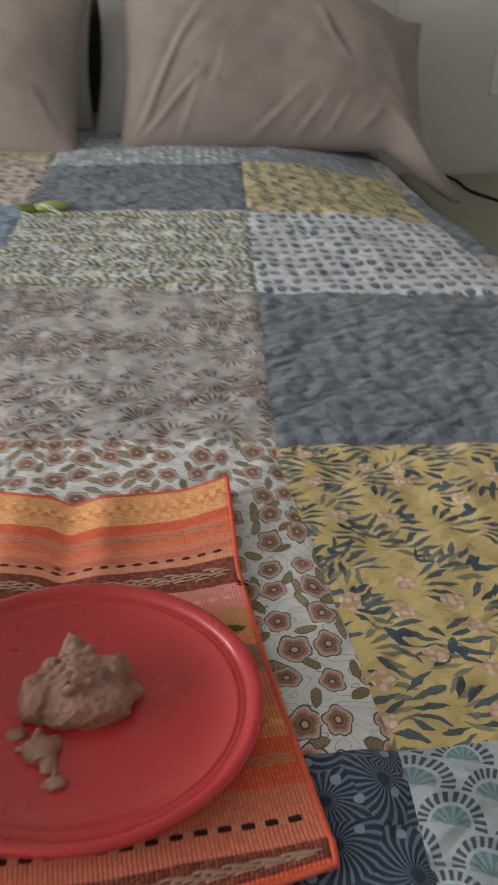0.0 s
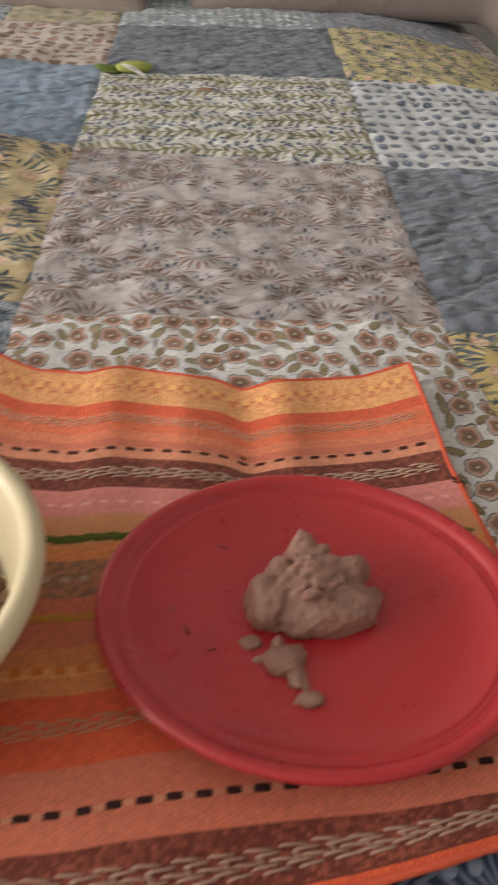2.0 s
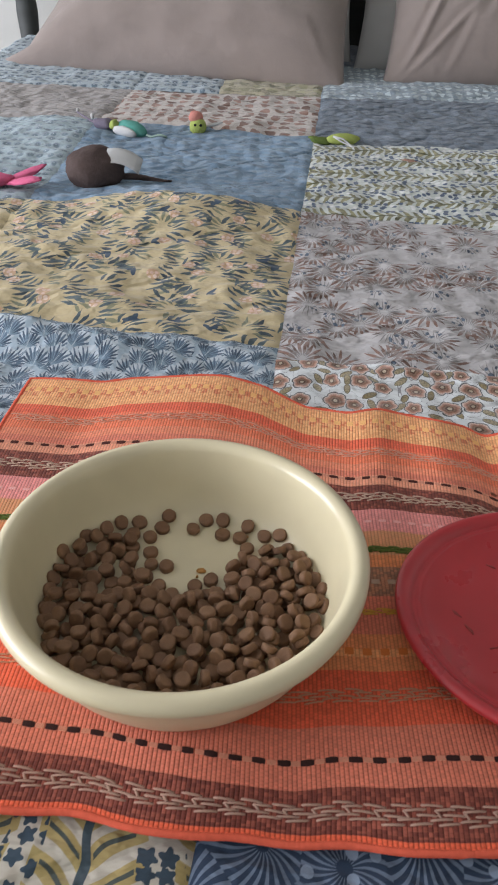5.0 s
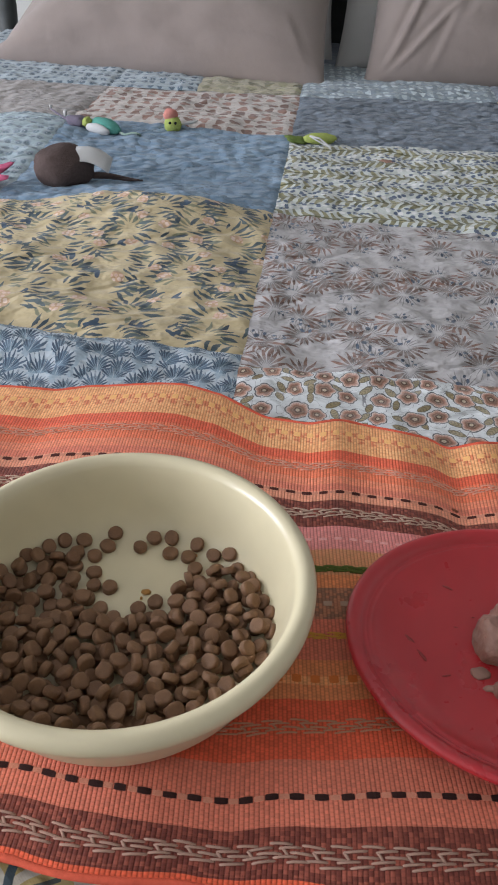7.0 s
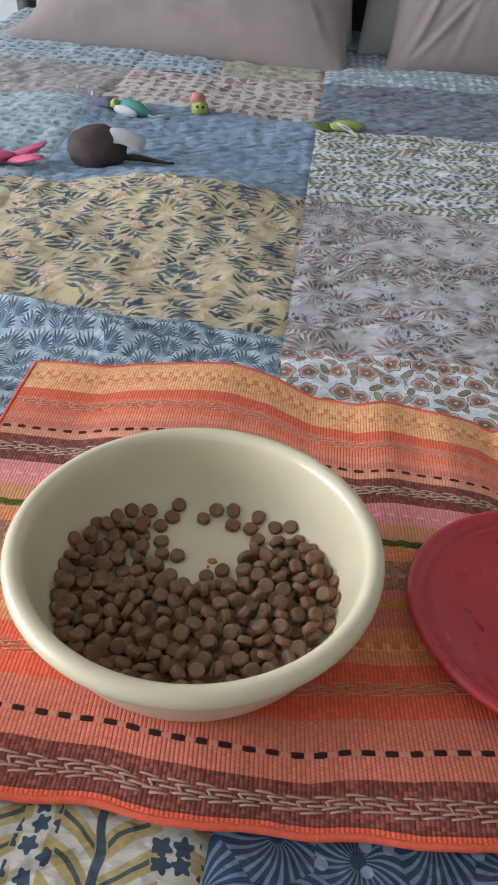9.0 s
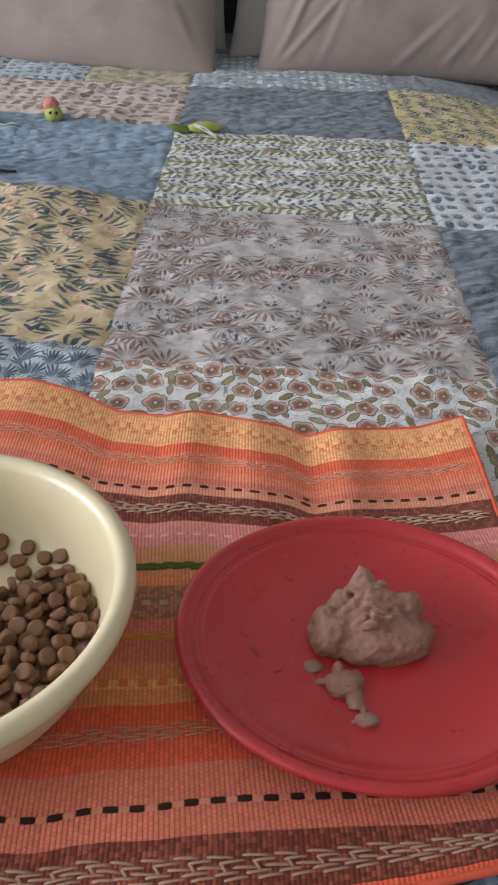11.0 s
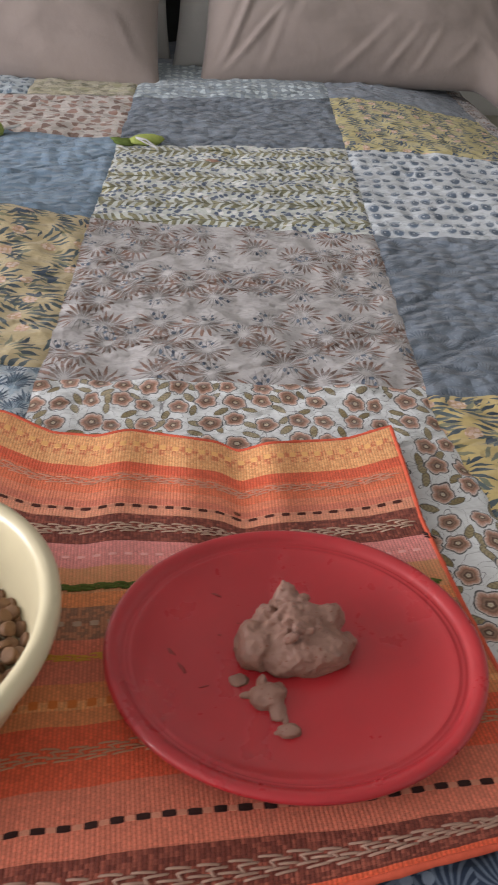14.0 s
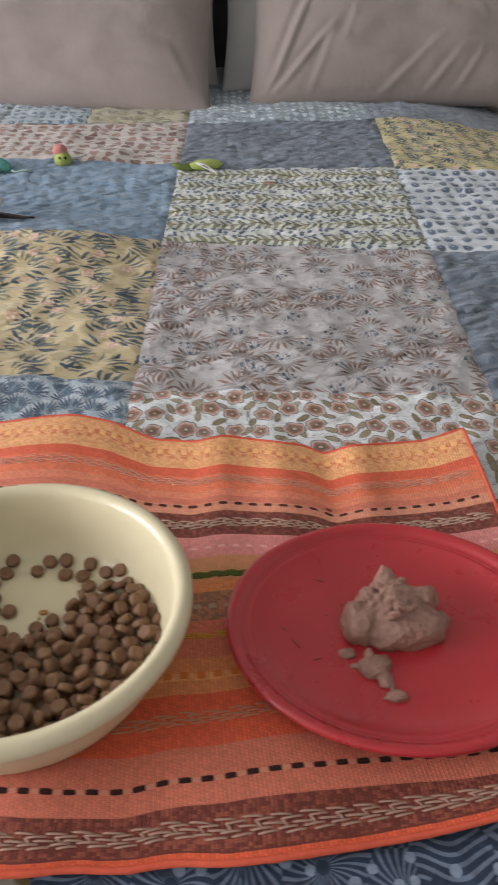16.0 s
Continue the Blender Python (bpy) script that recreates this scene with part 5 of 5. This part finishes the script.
tagged(part("power_cord", tube(cord, 0.004, 8), CORD), "thin black power cord lying on the bench", "cord")

# ---------- cat toys ----------
FUR = simple("grey_brown_felt", (0.100, 0.074, 0.068), 0.98, 0.3, 250.0, 0.8, 0.05, 0.002)
PAPER = simple("white_label_cloth", (0.50, 0.50, 0.49), 0.8, 0.06)
LIME = simple("lime_felt", (0.33, 0.39, 0.11), 0.95, 0.2, 200.0, 0.5, 0.1, 0.001)
GREEN = simple("green_felt", (0.13, 0.18, 0.05), 0.95, 0.2, 200.0, 0.5, 0.1, 0.001)
PINK = simple("pink_felt", (0.62, 0.14, 0.25), 0.95, 0.15, 200.0, 0.5, 0.1, 0.001)
CORAL = simple("coral_felt", (0.52, 0.22, 0.18), 0.95, 0.15, 200.0, 0.5, 0.1, 0.001)
TEAL = simple("teal_felt", (0.10, 0.30, 0.25), 0.95, 0.2, 200.0, 0.5, 0.1, 0.001)
INK = simple("black_bead", (0.01, 0.01, 0.012), 0.2, 0.1)
MAUVE = simple("mauve_feather", (0.16, 0.14, 0.18), 0.9, 0.3, 300.0, 0.5, 0.1, 0.001)


def rest(x, y):
    return ground(x, y) - 0.0015


mouse = tagged(new("toy_mouse"), "grey-brown felt toy mouse with a white label lying on the quilt", "cat toy")
mouse.matrix_world = pose(-0.320, 0.684, rest(-0.320, 0.684) - 0.002, 0, 0, 8)
b = pebble(1, 0.041, 0.033, 0.028, 4, 0.10)
for v in b.verts:
    v.co.z += 0.025
    v.co.y *= 1 - 0.35 * smoothstep(0.0, 0.05, v.co.x)
part("body", b, FUR, mouse)
tag_pts = []
for j in range(7):
    for i in range(5):
        a, t = i / 4, j / 6
        tag_pts.append((0.014 + 0.046 * t + 0.006 * a, -0.018 + 0.015 * a - 0.004 * t, 0.036 + 0.015 * a + 0.009 * math.sin(2.6 * t) - 0.018 * t))
lab = part("sewn_label", from_grid(tag_pts, 5, 7), PAPER, mouse, "white sewn-in cloth label")
lab.modifiers.new("thick", "SOLIDIFY").thickness = 0.0008
part("tail", tube([(0.031 + 0.0120 * k, 0.004 + 0.004 * math.sin(k * 0.9), 0.012 - 0.0009 * k) for k in range(7)], [0.0042, 0.0046, 0.0044, 0.0038, 0.003, 0.002, 0.0012], 8), FUR, mouse)

fish = tagged(new("pink_toy"), "bright pink felt fish toy with forked tail on the quilt", "cat toy")
fish.matrix_world = pose(-0.452, 0.655, rest(-0.452, 0.655) + 0.003, 0, -4, 3)
b = pebble(9, 0.040, 0.021, 0.010, 3, 0.12)
b.transform(pose(-0.012, 0, 0.008))
for v in b.verts:
    v.co.y *= 1 - 0.45 * smoothstep(0.0, 0.03, v.co.x)
part("body", b, PINK, fish)
for a, l in ((40, 0.058), (-27, 0.062)):
    lobe = pebble(a + 50, l * 0.5, 0.0115, 0.0042, 3, 0.3)
    lobe.transform(pose(0.022 + 0.42 * l * math.cos(radians(a)), 0.42 * l * math.sin(radians(a)), 0.008, 0, -10, a))
    part("tail_lobe", lobe, PINK, fish)

bird = tagged(new("feather_bird_toy"), "small toy bird with a teal wing lying on the quilt", "cat toy")
bird.matrix_world = pose(-0.330, 0.930, rest(-0.330, 0.930) - 0.003, 0, 0, -14) @ Matrix.Scale(0.72, 4)
b = pebble(4, 0.038, 0.020, 0.017, 3, 0.1)
b.transform(pose(0.010, 0.006, 0.016, 0, 6, -10))
part("body", b, TEAL, bird, "teal felt body")
b = pebble(5, 0.031, 0.010, 0.012, 3, 0.1)
b.transform(pose(0.000, -0.012, 0.013, 20, 4, -8))
part("wing", b, PAPER, bird, "white felt wing")
b = pebble(6, 0.010, 0.012, 0.011, 3, 0.25)
b.transform(pose(-0.030, 0.0, 0.022))
part("collar", b, LIME, bird, "lime felt collar")
b = pebble(7, 0.027, 0.015, 0.012, 3, 0.2)
b.transform(pose(-0.060, 0.006, 0.020))
part("head", b, MAUVE, bird, "mauve felt head")
part("stick", tube([(-0.070, 0.006, 0.016), (-0.10, 0.02, 0.020), (-0.150, 0.05, 0.027)], [0.0034, 0.0024, 0.0016], 8), MAUVE, bird)
for x, y, z, r in ((-0.095, 0.020, 0.030, 0.006), (-0.150, 0.052, 0.031, 0.004)):
    b = pebble(8, r * 0.7, r * 0.7, r * 1.3, 2, 0.2)
    b.transform(pose(x, y, z))
    part("tuft", b, PAPER, bird, "small white tuft")
part("ribbon", tube([(0.048, 0.0, 0.008), (0.062, -0.004, 0.006), (0.074, 0.006, 0.009), (0.086, -0.002, 0.012), (0.094, 0.006, 0.006)], 0.0026, 6), simple("pale_green_ribbon", (0.30, 0.40, 0.34), 0.9, 0.15), bird, "pale green curled ribbon")

chick = tagged(new("toy_chick"), "little lime toy chick with a coral crest standing on the quilt", "cat toy")
chick.matrix_world = pose(-0.218, 0.955, rest(-0.218, 0.955), 0, 0, 0) @ Matrix.Scale(0.74, 4)
b = pebble(2, 0.019, 0.016, 0.018, 3, 0.08)
b.transform(pose(0, 0, 0.016))
part("body", b, LIME, chick)
b = pebble(3, 0.016, 0.013, 0.013, 3, 0.12)
b.transform(pose(-0.005, 0.003, 0.035))
part("crest", b, CORAL, chick, "coral felt crest")
for x in (-0.004, 0.008):
    b = pebble(1, 0.0032, 0.002, 0.0032, 2, 0.02)
    b.transform(pose(x, -0.0145, 0.022))
    part("eye", b, INK, chick)
b = pebble(11, 0.022, 0.006, 0.003, 2, 0.2)
b.transform(pose(0.032, 0.01, 0.018, 0, -12, 10))
part("feather", b, PAPER, chick, "white feather")

pickle = tagged(new("green_toy"), "lime and green felt toy with white ribbon lying on the quilt", "cat toy")
pickle.matrix_world = pose(0.006, 0.925, rest(0.006, 0.925), 0, 0, 6) @ Matrix.Scale(0.84, 4)
b = pebble(6, 0.032, 0.013, 0.010, 3, 0.12)
b.transform(pose(0.012, 0, 0.010))
part("body", b, LIME, pickle)
b = pebble(7, 0.022, 0.011, 0.006, 3, 0.3)
b.transform(pose(-0.030, 0.002, 0.007, 0, 10, 0))
part("leaf_end", b, GREEN, pickle, "dark green felt end")
for s in (-1, 1):
    part("ribbon", tube([(-0.008, -0.012, 0.018), (0.010, -0.017, 0.012 + 0.003 * s), (0.028, -0.024, 0.003), (0.036 + 0.006 * s, -0.032, 0.002)], 0.0016, 6), PAPER, pickle)
spot = tagged(part("fabric_scrap", pebble(21, 0.011, 0.008, 0.003, 3, 0.5), simple("rust_thread", (0.32, 0.19, 0.14), 0.95, 0.3, 200.0, 0.5)), "small rust-coloured thread tuft on the quilt", "thread tuft")
spot.matrix_world = pose(0.115, 0.852, rest(0.115, 0.852) + 0.001)
